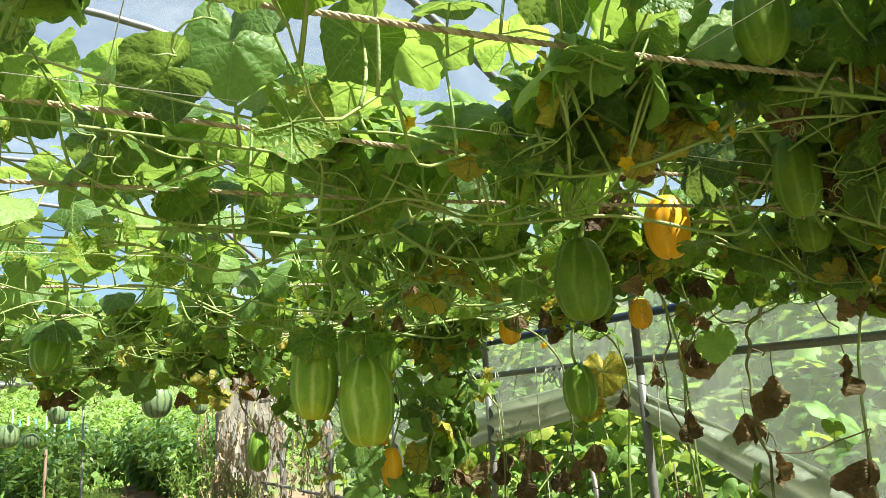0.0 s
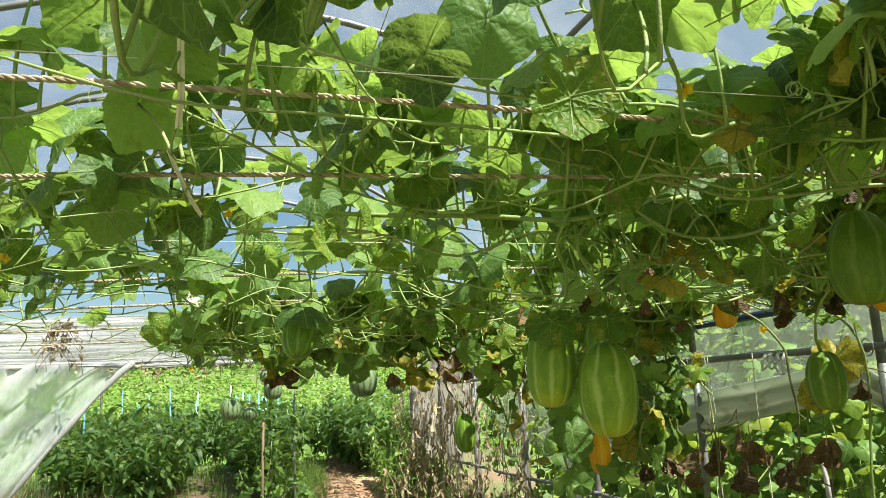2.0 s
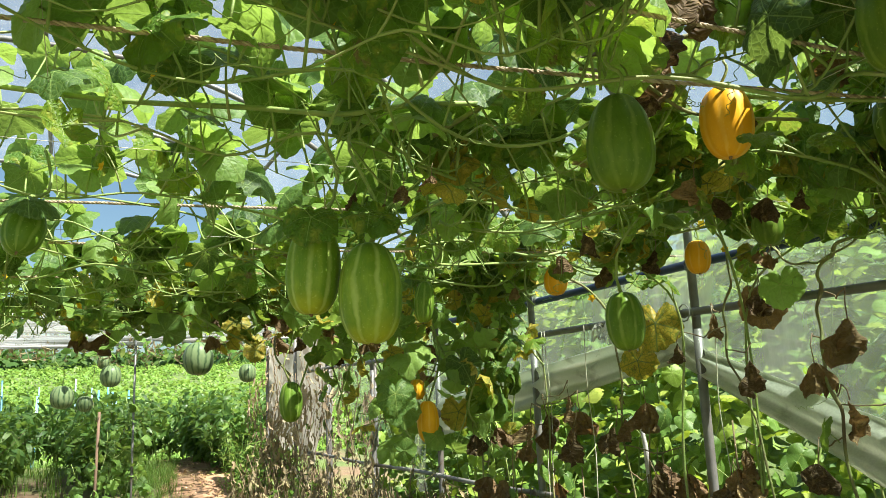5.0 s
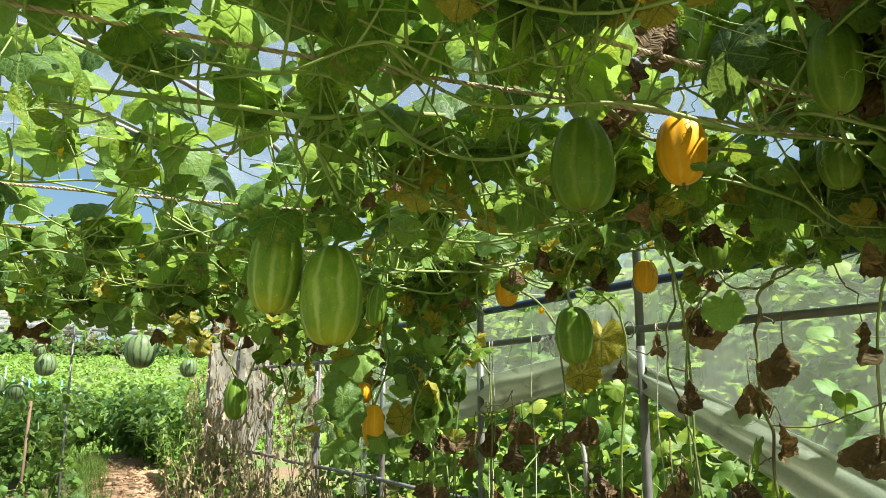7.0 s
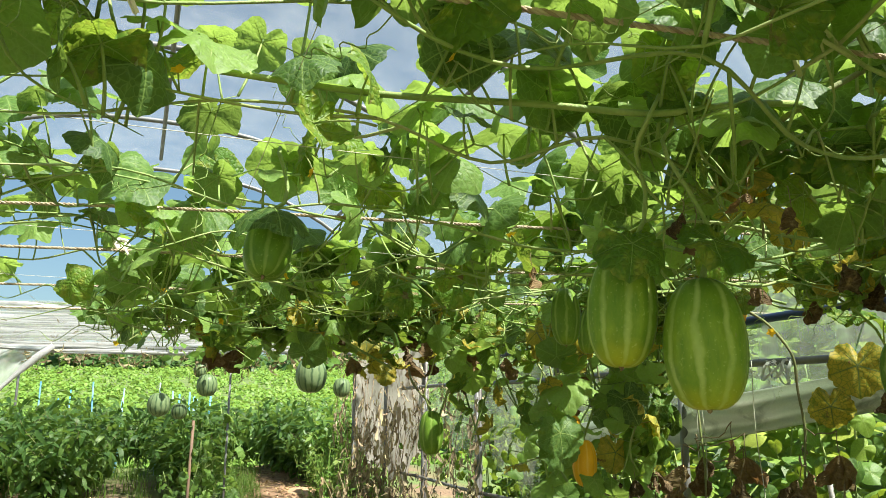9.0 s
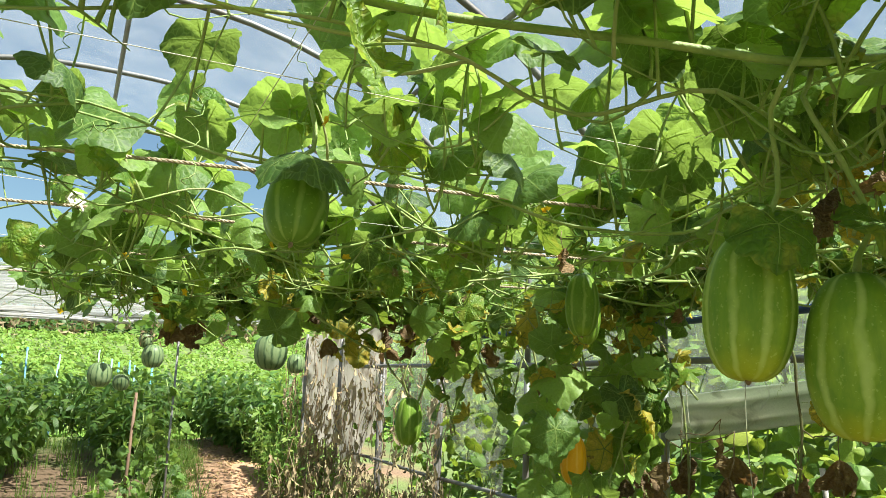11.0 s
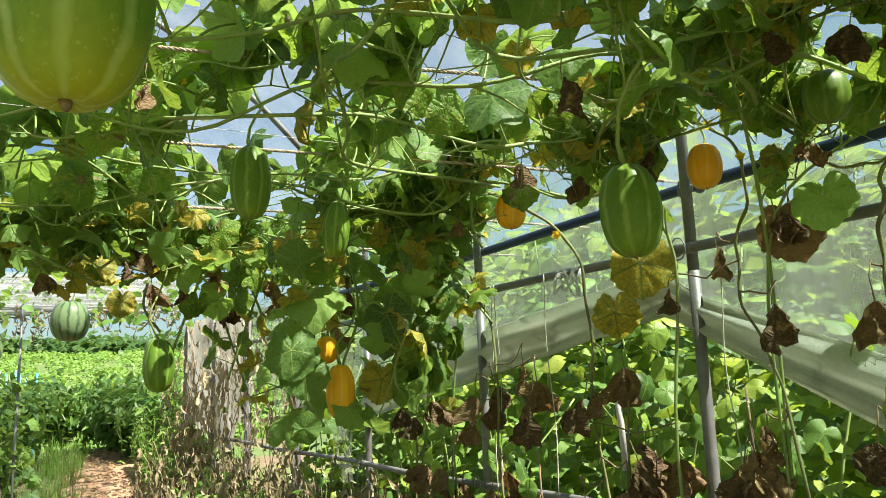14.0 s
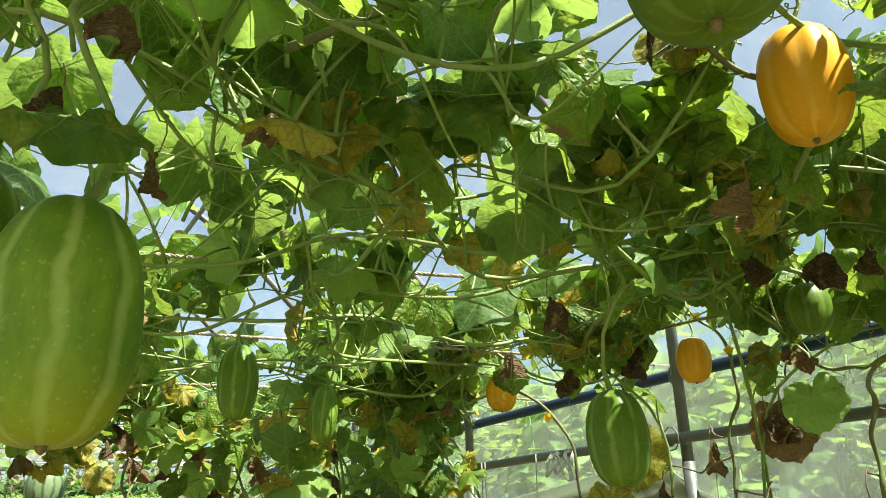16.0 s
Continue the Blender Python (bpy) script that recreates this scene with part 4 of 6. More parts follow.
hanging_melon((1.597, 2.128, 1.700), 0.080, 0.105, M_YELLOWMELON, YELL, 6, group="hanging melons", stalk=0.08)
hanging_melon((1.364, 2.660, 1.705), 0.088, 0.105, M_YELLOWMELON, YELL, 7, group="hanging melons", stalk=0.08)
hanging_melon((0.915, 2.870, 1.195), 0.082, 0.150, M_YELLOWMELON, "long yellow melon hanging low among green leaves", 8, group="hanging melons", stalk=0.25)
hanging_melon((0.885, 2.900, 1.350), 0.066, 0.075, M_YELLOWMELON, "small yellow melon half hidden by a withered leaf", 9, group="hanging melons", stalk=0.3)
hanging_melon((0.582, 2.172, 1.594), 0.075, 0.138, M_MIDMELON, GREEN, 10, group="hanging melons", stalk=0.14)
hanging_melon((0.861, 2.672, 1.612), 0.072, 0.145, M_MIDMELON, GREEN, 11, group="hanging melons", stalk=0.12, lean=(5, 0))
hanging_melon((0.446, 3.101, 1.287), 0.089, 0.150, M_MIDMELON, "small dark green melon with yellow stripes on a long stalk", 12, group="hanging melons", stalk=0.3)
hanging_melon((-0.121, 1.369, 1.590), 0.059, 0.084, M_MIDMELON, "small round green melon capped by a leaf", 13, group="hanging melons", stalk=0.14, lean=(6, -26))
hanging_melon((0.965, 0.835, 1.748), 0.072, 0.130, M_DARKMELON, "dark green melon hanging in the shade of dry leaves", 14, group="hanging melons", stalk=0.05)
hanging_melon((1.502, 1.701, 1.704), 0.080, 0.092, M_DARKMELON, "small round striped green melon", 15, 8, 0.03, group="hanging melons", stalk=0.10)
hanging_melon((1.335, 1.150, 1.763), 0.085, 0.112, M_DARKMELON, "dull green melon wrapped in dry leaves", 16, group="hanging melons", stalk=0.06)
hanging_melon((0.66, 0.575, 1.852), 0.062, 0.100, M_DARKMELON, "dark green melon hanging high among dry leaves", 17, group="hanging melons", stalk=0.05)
WM = "round pale green watermelon with dark stripes hanging from the trellis"
hanging_melon((0.098, 4.453, 1.520), 0.160, 0.175, M_WATERMELON, WM, 20, 11, 0.02, 0.22, name="watermelon", category="watermelon", group="watermelons on the far trellis")
hanging_melon((-0.589, 6.779, 1.530), 0.160, 0.170, M_WATERMELON, WM, 21, 11, 0.02, 0.22, name="watermelon", category="watermelon", group="watermelons on the far trellis")
hanging_melon((-0.954, 6.900, 1.375), 0.175, 0.180, M_WATERMELON, WM, 22, 11, 0.02, 0.35, name="watermelon", category="watermelon", group="watermelons on the far trellis")
hanging_melon((-0.84, 7.30, 1.345), 0.13, 0.13, M_WATERMELON, WM, 23, 11, 0.02, 0.4, name="watermelon", category="watermelon", group="watermelons on the far trellis")
hanging_melon((-0.66, 6.95, 1.680), 0.11, 0.115, M_WATERMELON, WM, 24, 11, 0.02, 0.1, name="watermelon", category="watermelon", group="watermelons on the far trellis")
hanging_melon((0.469, 6.750, 1.530), 0.140, 0.150, M_WATERMELON, WM, 25, 11, 0.02, 0.25, name="watermelon", category="watermelon", group="watermelons on the far trellis")

for i in range(17):
    melon_vine(100 + i, 0.26 + 0.21 * i)
for i, (off, s0, s1) in enumerate(((0.3, -0.9, -2.6), (0.55, 0.2, -2.4), (0.8, -0.4, -2.5), (1.05, 0.6, -2.3), (0.35, 0.9, -1.0), (1.3, -0.3, -2.4), (0.65, -0.7, -2.3), (0.92, -0.8, -2.2), (1.15, -0.9, -2.3), (0.45, -0.6, -2.2), (0.2, -0.3, -1.9), (0.30, 0.1, -1.1))):
    melon_vine(140 + i, 0.0, (off, s0, s1))
for i, (off, s0, s1) in enumerate(((0.42, -0.75, -2.3), (0.72, -0.8, -2.1), (0.95, -0.9, -2.1), (1.15, -1.1, -2.3), (0.6, -1.0, -2.4), (0.9, -1.1, -2.4))):
    melon_vine(171 + i, 0.0, (off, s0, s1), 0.14 if i < 4 else 0.24)


# ---- vine that hangs down in front of the far fringe, and the stems along the wall ----
def hanging_vine(seed, paths, leaves, label, dry=0.15, yellow=0.25, rad=0.004, mat=None, size=1.0):
    """paths: stem lines; leaves: how many leaves on each."""
    r = random.Random(seed)
    v = thing("hanging_vine", label, "melon vine", (0, 0, 0), "hanging vines")
    for path, n in zip(paths, leaves):
        pts = smooth(path, 8)
        g = Geo()
        g.tube(pts, rad, 7)
        part("stem", g, mat or M_STEM, v)
        for k in range(n):
            p = pts[int((k + r.random()) / n * (len(pts) - 1))]
            roll = r.random()
            out = (r.uniform(-1, 1), r.uniform(-1, 0.5), r.uniform(-0.4, 0.7))
            if crowded(p) or crowded(p + Vector(out).normalized() * 0.1):
                continue
            if roll < dry:
                part("dry_leaf", r.choice(DRYLEAF), None, v, "withered brown leaf", aim(p, (r.uniform(-.3, .3), r.uniform(-.3, .3), 1), r.uniform(0, 6.28), r.uniform(0.5, 0.85) * size))
            elif roll < dry + yellow:
                part("leaf", r.choice(YELLOWED), None, v, "yellowing leaf with brown patches", aim(p, out, r.uniform(0, 6.28), r.uniform(0.8, 1.1) * size))
            else:
                part("leaf", r.choice(LEAF + MOTTLED + MOTTLED), None, v, "", aim(p, out, r.uniform(0, 6.28), r.uniform(0.75, 1.1) * size))
            if r.random() < 0.25:
                part("tendril", r.choice(COILS), None, v, "", aim(p, (r.uniform(-1, 1), r.uniform(-1, 1), r.uniform(-.6, .6)), r.uniform(0, 6.28)))
    return v


rf = random.Random(41)
for i in range(13):
    x = -0.32 + 0.125 * i
    y = 3.25 + rf.uniform(-0.25, 0.35)
    z1 = 1.68 if x < 0.1 else 1.54 if x < 0.55 else 1.32
    z1 += rf.uniform(-0.06, 0.06)
    hanging_vine(200 + i, [[(x, y, 1.80), (x + rf.uniform(-.1, .1), y - 0.05, 1.70), (x + rf.uniform(-.15, .15), y - 0.03, z1)], [(x, y, 1.78), (x + 0.12, y + 0.1, 1.72), (x + 0.25, y + rf.uniform(-.1, .2), z1 + 0.1)]],
                 [13, 10] if x < 0.4 else [12, 9], "vine shoots drooping from the edge of the canopy", 0.06, 0.20)
for i, (x, y) in enumerate(((0.78, 2.86), (0.95, 2.95), (1.08, 2.86), (1.2, 3.0))):
    hanging_vine(230 + i, [[(x, y, 1.72), (x + 0.03, y - 0.04, 1.5), (x - 0.02, y - 0.03, 1.32), (x + 0.02, y, 1.16 + 0.04 * i)]], [20], "leafy shoot hanging low beside the yellow melon", 0.10, 0.25)
hanging_vine(265, [[Vector(q) for q in ((1.72, 1.98, 1.94), (1.60, 1.78, 1.93), (1.50, 1.68, 1.95), (1.35, 1.72, 1.94), (1.12, 1.80, 1.93))]], [18],
             "vine shoot with mottled leaves creeping over the ropes", 0.06, 0.15, 0.003)
hanging_vine(266, [[(1.40, 3.35, 1.74), (1.36, 3.40, 1.55), (1.38, 3.42, 1.32), (1.36, 3.45, 1.08)], [(1.36, 3.40, 1.55), (1.30, 3.42, 1.42), (1.26, 3.46, 1.22)]], [20, 10],
             "leafy shoot with mottled leaves drooping by the wall", 0.10, 0.22)

# old stems along the wall, with the withered leaves that hang from them
def set_leaf(parent, mats, at, normal, tip, width, seed, cup=0.12, crumple=0.12, label="", sectors=72):
    """A leaf blade of its own at a place, facing normal, its tip towards tip."""
    r = random.Random(seed)
    n = Vector(normal).normalized()
    t = Vector(tip)
    t = (t - n * t.dot(n)).normalized()
    x = t.cross(n)
    rot = Matrix((x, t, n)).transposed().to_4x4()
    return part("leaf", blade(r, width, cup, crumple, sectors, above=True, rings=(0.0, 0.2, 0.4, 0.6, 0.8, 1.0), lobes=0.03, notch=0.5, teeth=0.03, crease=0.025, vein_w=0.8).mesh("leaf", mats), None, parent, label, Matrix.Translation(at) @ rot)


def wall_stem(path, seed, dry, rad=0.004, label="old vine stem with withered brown leaves hanging by the wall"):
    """dry: (s, z, off, size, spin) of each withered leaf."""
    r = random.Random(seed)
    v = thing("old_vine", label, "melon vine", (0, 0, 0), "old vines by the wall")
    g = Geo()
    pts = smooth([wall(*p) for p in path], 9)
    k0 = r.uniform(0, 6.28)
    pts = [q + Vector((0.006 * math.sin(i * 0.7 + k0), 0.006 * math.sin(i * 0.55 + 2 * k0), 0.004 * math.sin(i * 0.9))) for i, q in enumerate(pts)]
    g.tube(pts, lambda u: rad * (1 - 0.25 * u) * (1 + 0.35 * math.sin(u * 26 + k0) ** 12), 8)
    part("stem", g, M_OLDSTEM, v)
    for s, z, off, size, spin in dry:
        at = wall(s, z, off)
        near = min(pts, key=lambda q: (q - at).length)
        g = Geo()
        g.tube(bend(near, at, 0.02, 6, 0.012, r), 0.0022, 5)
        part("leaf_stalk", g, M_DRYSTEM, v)
        part("dry_leaf", r.choice(DRYLEAF), None, v, "withered brown leaf", aim(at, (r.uniform(-.3, .3), r.uniform(-.3, .3), 1), spin, size * 0.9))
    high = [q for q in pts if 1.15 < q.z < 1.95]
    for _ in range(5):
        q = r.choice(high)
        part("tendril", r.choice(COILS), None, v, "", aim(q, (r.uniform(-1, 0.2), r.uniform(-1, 1), r.uniform(-.8, .8)), r.uniform(0, 6.28), r.uniform(0.6, 1.0)))
    for q in r.sample([p for p in high if p.z > 1.6] or high, 2):
        part("flower", r.choice(FLOWERS), None, v, "small yellow blossom", aim(q, (-1, -0.7, r.uniform(0, .5)), r.uniform(0, 6.28), r.uniform(0.8, 1.1)))
    return v


BROWN = [M_YELLOWVEIN, M_VEIN_DARK, M_OLDSTEM]
v = wall_stem([(-1.1, 1.9, -0.2), (-0.92, 1.83, -0.1), (-0.79, 1.78, -0.1), (-0.67, 1.73, -0.1), (-0.59, 1.68, -0.1), (-0.56, 1.6, -0.1), (-0.55, 1.49, -0.1), (-0.55, 1.37, -0.1), (-0.58, 1.24, -0.1), (-0.58, 0.9, -0.08), (-0.6, 0.4, -0.08), (-0.58, 0.0, -0.08)], 250,
              [(-0.64, 1.60, -0.10, 1.4, 0.4), (-0.53, 1.49, -0.11, 1.2, 2.0), (-0.59, 1.35, -0.10, 1.4, 4.0), (-0.86, 1.63, -0.10, 1.1, 1.0), (-0.50, 1.21, -0.10, 1.1, 3.0), (-0.96, 1.80, -0.08, 1.2, 5.0), (-0.90, 1.36, -0.1, 1.1, 2.2)], 0.0052)
set_leaf(v, [M_LEAF, M_VEIN, M_STEM], wall(-0.455, 1.635, -0.12), (-0.9, -0.5, 0.2), (0.1, 0, -1), 0.13, 31)
set_leaf(v, [M_DRY, M_DRYSTEM, M_DRYSTEM], wall(-0.335, 1.60, -0.065), (-0.8, -0.6, 0.1), (0.15, -0.1, -1), 0.15, 34, 0.1, 0.12, "broad flat withered brown leaf under the rail")
v = wall_stem([(-0.36, 1.95, -0.15), (-0.36, 1.86, -0.11), (-0.41, 1.77, -0.1), (-0.5, 1.69, -0.1), (-0.61, 1.69, -0.1), (-0.75, 1.77, -0.1), (-0.78, 1.87, -0.14)], 255, [(-0.35, 1.70, -0.08, 1.1, 2.5)], 0.0036, "green vine stem looping over the side rail")
v = wall_stem([(0.0, 1.92, -0.35), (-0.1, 1.9, -0.2), (-0.17, 1.88, -0.1), (-0.26, 1.76, -0.1), (-0.24, 1.63, -0.1), (-0.21, 1.49, -0.1), (-0.27, 1.32, -0.1), (-0.31, 1.18, -0.1), (-0.33, 0.7, -0.07), (-0.3, 0.0, -0.06)], 251,
              [(-0.15, 1.62, -0.08, 1.1, 0.5), (-0.31, 1.48, -0.10, 1.2, 1.2), (-0.24, 1.20, -0.09, 1.2, 3.3), (-0.0, 1.54, -0.08, 0.9, 0.9)])
v = wall_stem([(0.45, 1.84, -0.35), (0.36, 1.72, -0.15), (0.33, 1.5, -0.08), (0.34, 1.2, -0.08), (0.3, 0.7, -0.06), (0.32, 0.0, -0.08)], 252,
              [(0.34, 1.33, -0.08, 1.2, 1.0), (0.05, 1.16, -0.06, 1.3, 2.2), (0.20, 1.06, -0.10, 1.5, 3.4), (0.42, 1.0, -0.08, 1.3, 5.0), (0.32, 1.30, -0.12, 1.4, 4.2), (0.185, 1.38, -0.10, 1.1, 2.7)], 0.0045, "old vine stem with yellow and brown leaves by the rail")
set_leaf(v, BROWN, wall(0.06, 1.575, -0.13), (-0.75, -0.66, 0.1), (0.1, 0.1, -1), 0.175, 32, 0.1, 0.1, "large yellow leaf with green veins and a brown tip")
set_leaf(v, BROWN, wall(0.18, 1.455, -0.12), (-0.65, -0.70, -0.1), (0.05, 0, -1), 0.135, 33, 0.25, 0.2, "yellow leaf with green veins and a brown tip")
v = wall_stem([(0.95, 1.80, -0.3), (0.9, 1.65, -0.12), (0.86, 1.4, -0.06), (0.80, 1.1, -0.1), (0.82, 0.6, -0.08), (0.82, 0.0, -0.1)], 253,
              [(0.85, 1.35, -0.09, 1.4, 0.6), (0.59, 1.36, -0.09, 1.4, 2.9), (0.98, 1.22, -0.08, 1.2, 5.0), (0.8, 1.04, -0.08, 1.3, 1.7), (0.89, 1.31, -0.12, 1.5, 3.0), (0.57, 1.31, -0.12, 1.5, 4.6), (0.64, 1.40, -0.10, 1.0, 1.2)], 0.0045)
v = wall_stem([(1.5, 1.7, -0.12), (1.45, 1.3, -0.06), (1.4, 0.9, -0.1), (1.42, 0.4, -0.08), (1.45, 0.0, -0.1)], 254,
              [(1.42, 1.22, -0.08, 1.2, 0.5), (1.35, 1.05, -0.08, 1.3, 2.5), (1.55, 0.9, -0.08, 1.2, 4.4), (1.2, 0.95, -0.08, 1.2, 1.4)], 0.0045)
# pale twine and a white tube tied to the rails
for s, z0, z1 in ((0.86, 1.62, 0.0), (0.84, 1.62, 0.9), (-0.14, 1.62, 1.0), (0.55, 1.62, 0.92)):
    g = Geo()
    g.tube(bend(wall(s, z1, -0.06), wall(s + 0.02, z0, -0.05), 0, 12, 0.008), 0.0018, 5)
    tagged(part("twine", g, M_TWINE), "pale twine tied between the side rails", "twine", "twine on the side rails")
g = Geo()
g.tube([wall(0.29, 1.02, -0.02), wall(0.295, 1.15, -0.02), wall(0.30, 1.27, -0.03)], 0.009, 8)
tagged(part("plastic_tube", g, M_BAND), "short white plastic tube tied on a string by the wall", "plastic tube")
g = Geo()
for k in range(5):
    a, q = wall(0.40 + 0.022 * k, 1.615, -0.05), 0.026 + 0.009 * (k % 3)
    g.ribbon([a + WALL_DIR * (q * math.sin(t * 0.57 + k) * (0.6 + 0.2 * k)) + Vector((-0.012 * math.sin(t + k), 0, -q * (1 - math.cos(t * 0.57)) * (1.0 + 0.25 * (k % 2)))) for t in range(11)], 0.011, (-0.6, 0.3 + 0.2 * k, 0.5))
a = wall(0.46, 1.60, -0.055)
g.ribbon(smooth([a, a + Vector((-0.01, 0.02, -0.05)), a + Vector((0.0, 0.01, -0.11)), a + Vector((-0.02, 0.03, -0.16))], 4), 0.010, (0.4, 0.8, 0.1))
tagged(part("film_tie", g, M_BAND), "loose loops of white tying tape on the rail", "tying tape")

# leaves that sit by particular melons
v = thing("melon_shoot", "melon shoot with large leaves around the hanging fruit", "melon vine", (0, 0, 0), "hanging vines")
g = Geo()
g.tube(smooth([(0.62, 1.30, 1.86), (0.45, 1.24, 1.82), (0.33, 1.25, 1.80), (0.20, 1.30, 1.82), (0.0, 1.36, 1.84), (-0.2, 1.38, 1.86)], 8), 0.0045, 8)
part("stem", g, M_STEM, v)
rv = random.Random(77)
for k in range(17):
    at = Vector((rv.uniform(0.27, 0.66), rv.uniform(1.28, 1.80), rv.uniform(1.75, 1.84)))
    part("leaf", LEAF[k % 24], None, v, "", aim(at, (rv.uniform(-.3, .3), rv.uniform(-.3, .3), 1), rv.uniform(0, 6.28), rv.uniform(0.8, 1.1)))
for k in range(7):
    at = Vector((rv.uniform(0.40, 0.62), rv.uniform(0.96, 1.16), rv.uniform(1.78, 1.84)))
    part("leaf", LEAF[(3 * k) % 24], None, v, "", aim(at, (rv.uniform(-.3, .3), rv.uniform(-.3, .3), 1), rv.uniform(0, 6.28), rv.uniform(0.9, 1.2)))
LF, MT, YL = [M_LEAF, M_VEIN, M_STEM], [M_MOTTLED, M_VEIN, M_STEM], [M_YELLOW, M_VEIN_DARK, M_OLDSTEM]
set_leaf(v, MT, (0.280, 1.222, 1.628), (-0.15, -0.85, 0.45), (-0.25, -0.3, -1), 0.082, 41, 0.14, 0.16, "mottled wrinkled leaf draped over a melon")
set_leaf(v, MT, (0.358, 1.185, 1.628), (0.05, -0.62, 0.75), (0.8, -0.3, -0.4), 0.092, 42, 0.10, 0.16, "mottled wrinkled leaf draped over a melon")
set_leaf(v, LF, (-0.117, 1.356, 1.680), (0.05, -0.35, 0.9), (0.3, -1, -0.3), 0.088, 43, 0.3, 0.12)
v = thing("melon_shoot", "melon shoot with broad leaves beside the low yellow melon", "melon vine", (0, 0, 0), "hanging vines")
g = Geo()
g.tube(smooth([(0.95, 3.0, 1.80), (0.86, 2.9, 1.62), (0.82, 2.85, 1.45), (0.80, 2.83, 1.30), (0.86, 2.84, 1.18)], 8), 0.0045, 8)
part("stem", g, M_STEM, v)
set_leaf(v, LF, (0.805, 2.815, 1.325), (-0.15, -0.95, 0.25), (0.1, 0, -1), 0.135, 44, 0.08, 0.08)
set_leaf(v, LF, (0.823, 2.790, 1.525), (-0.2, -0.55, 0.8), (0.9, -0.3, -0.35), 0.19, 45, 0.18, 0.1)
set_leaf(v, LF, (0.77, 2.82, 1.44), (-0.4, -0.8, 0.4), (-0.3, -0.2, -1), 0.12, 46, 0.2, 0.1)
set_leaf(v, LF, (0.93, 2.83, 1.22), (0.2, -0.9, 0.4), (0.3, 0, -1), 0.10, 47, 0.1, 0.1)
set_leaf(v, MT, (1.247, 2.88, 1.571), (0.1, -0.9, 0.4), (0.2, 0, -1), 0.14, 48, 0.2, 0.2)
set_leaf(v, MT, (1.150, 2.90, 1.36), (-0.1, -0.95, 0.2), (0.1, 0, -1), 0.14, 49, 0.12, 0.2)
set_leaf(v, YL, (1.05, 2.92, 1.30), (0, -1, 0.1), (-0.2, 0, -1), 0.13, 50, 0.12, 0.2, "yellowing leaf with brown patches")
set_leaf(v, MT, (1.20, 2.87, 1.46), (0.1, -0.9, 0.3), (0.4, 0, -1), 0.11, 51, 0.2, 0.2)
v = thing("melon_shoot", "old melon shoot with yellow and brown leaves at the canopy edge", "melon vine", (0, 0, 0), "hanging vines")
g = Geo()
g.tube(smooth([(0.1, 3.5, 1.80), (0.3, 3.5, 1.72), (0.5, 3.4, 1.66), (0.7, 3.4, 1.68), (0.95, 3.3, 1.72)], 8), 0.005, 8)
g.tube(smooth([(0.42, 3.42, 1.68), (0.40, 3.25, 1.55), (0.446, 3.12, 1.46)], 8), 0.004, 8)
part("stem", g, M_OLDSTEM, v)
set_leaf(v, [M_LEAF, M_VEIN, M_STEM], (0.735, 2.62, 1.375), (-0.35, -0.9, 0.25), (0.1, 0, -1), 0.135, 57, 0.12, 0.1)
set_leaf(v, [M_MOTTLED, M_VEIN, M_STEM], (1.365, 2.60, 1.805), (-0.45, -0.85, 0.2), (0.1, 0, -1), 0.105, 58, 0.2, 0.15)
set_leaf(v, YL, (0.255, 3.45, 1.70), (-0.1, -1, 0.2), (0.1, 0, -1), 0.12, 52, 0.15, 0.2, "yellow leaf with a torn edge")
set_leaf(v, YL, (0.333, 3.42, 1.58), (0.1, -1, 0), (-0.1, 0, -1), 0.095, 53, 0.1, 0.15, "yellow leaf with small holes")
for k, (at, sz) in enumerate((((0.42, 3.44, 1.70), 1.0), ((0.51, 3.44, 1.68), 0.8), ((0.66, 3.40, 1.64), 1.0), ((0.8, 3.35, 1.70), 0.8), ((0.18, 3.5, 1.78), 0.7))):
    part("dry_leaf", DRYLEAF[k % 9], None, v, "withered brown leaf", aim(at, (0, 0, 1), k * 1.3, sz))

v = thing("melon_shoot", "old melon shoot with many withered brown leaves above the ripe melon", "melon vine", (0, 0, 0), "hanging vines")
g = Geo()
g.tube(smooth([(0.50, 1.32, 1.80), (0.72, 1.28, 1.93), (0.95, 1.25, 1.99), (1.15, 1.18, 2.03), (1.35, 1.15, 2.02)], 8), 0.0045, 8)
g.tube(smooth([(0.72, 1.28, 1.93), (0.85, 1.24, 1.90), (1.00, 1.28, 1.86), (1.20, 1.22, 1.84)], 8), 0.0035, 7)
part("stem", g, M_OLDSTEM, v)
for k, (at, sz) in enumerate((((0.86, 1.25, 1.985), 0.7), ((0.835, 1.22, 1.905), 0.7), ((0.935, 1.25, 1.985), 0.8), ((0.90, 1.20, 2.03), 0.7), ((1.02, 1.10, 2.06), 0.8), ((1.22, 1.20, 2.03), 0.9), ((1.15, 1.05, 2.07), 0.9), ((1.13, 1.30, 1.90), 0.6),
                              ((1.02, 1.32, 1.79), 0.5), ((0.491, 1.30, 1.745), 0.35), ((0.344, 1.22, 1.685), 0.35), ((1.27, 1.60, 1.82), 0.55), ((0.40, 1.90, 1.76), 0.45), ((0.385, 1.09, 1.665), 0.3), ((0.41, 1.30, 1.70), 0.4), ((0.80, 0.95, 1.98), 0.8), ((0.93, 0.80, 1.97), 0.9), ((1.12, 0.95, 1.97), 0.9))):
    part("dry_leaf", DRYLEAF[k % 9], None, v, "withered brown leaf", aim(at, (0.15 * math.sin(k), 0.15 * math.cos(k), 1), k * 1.7, sz))
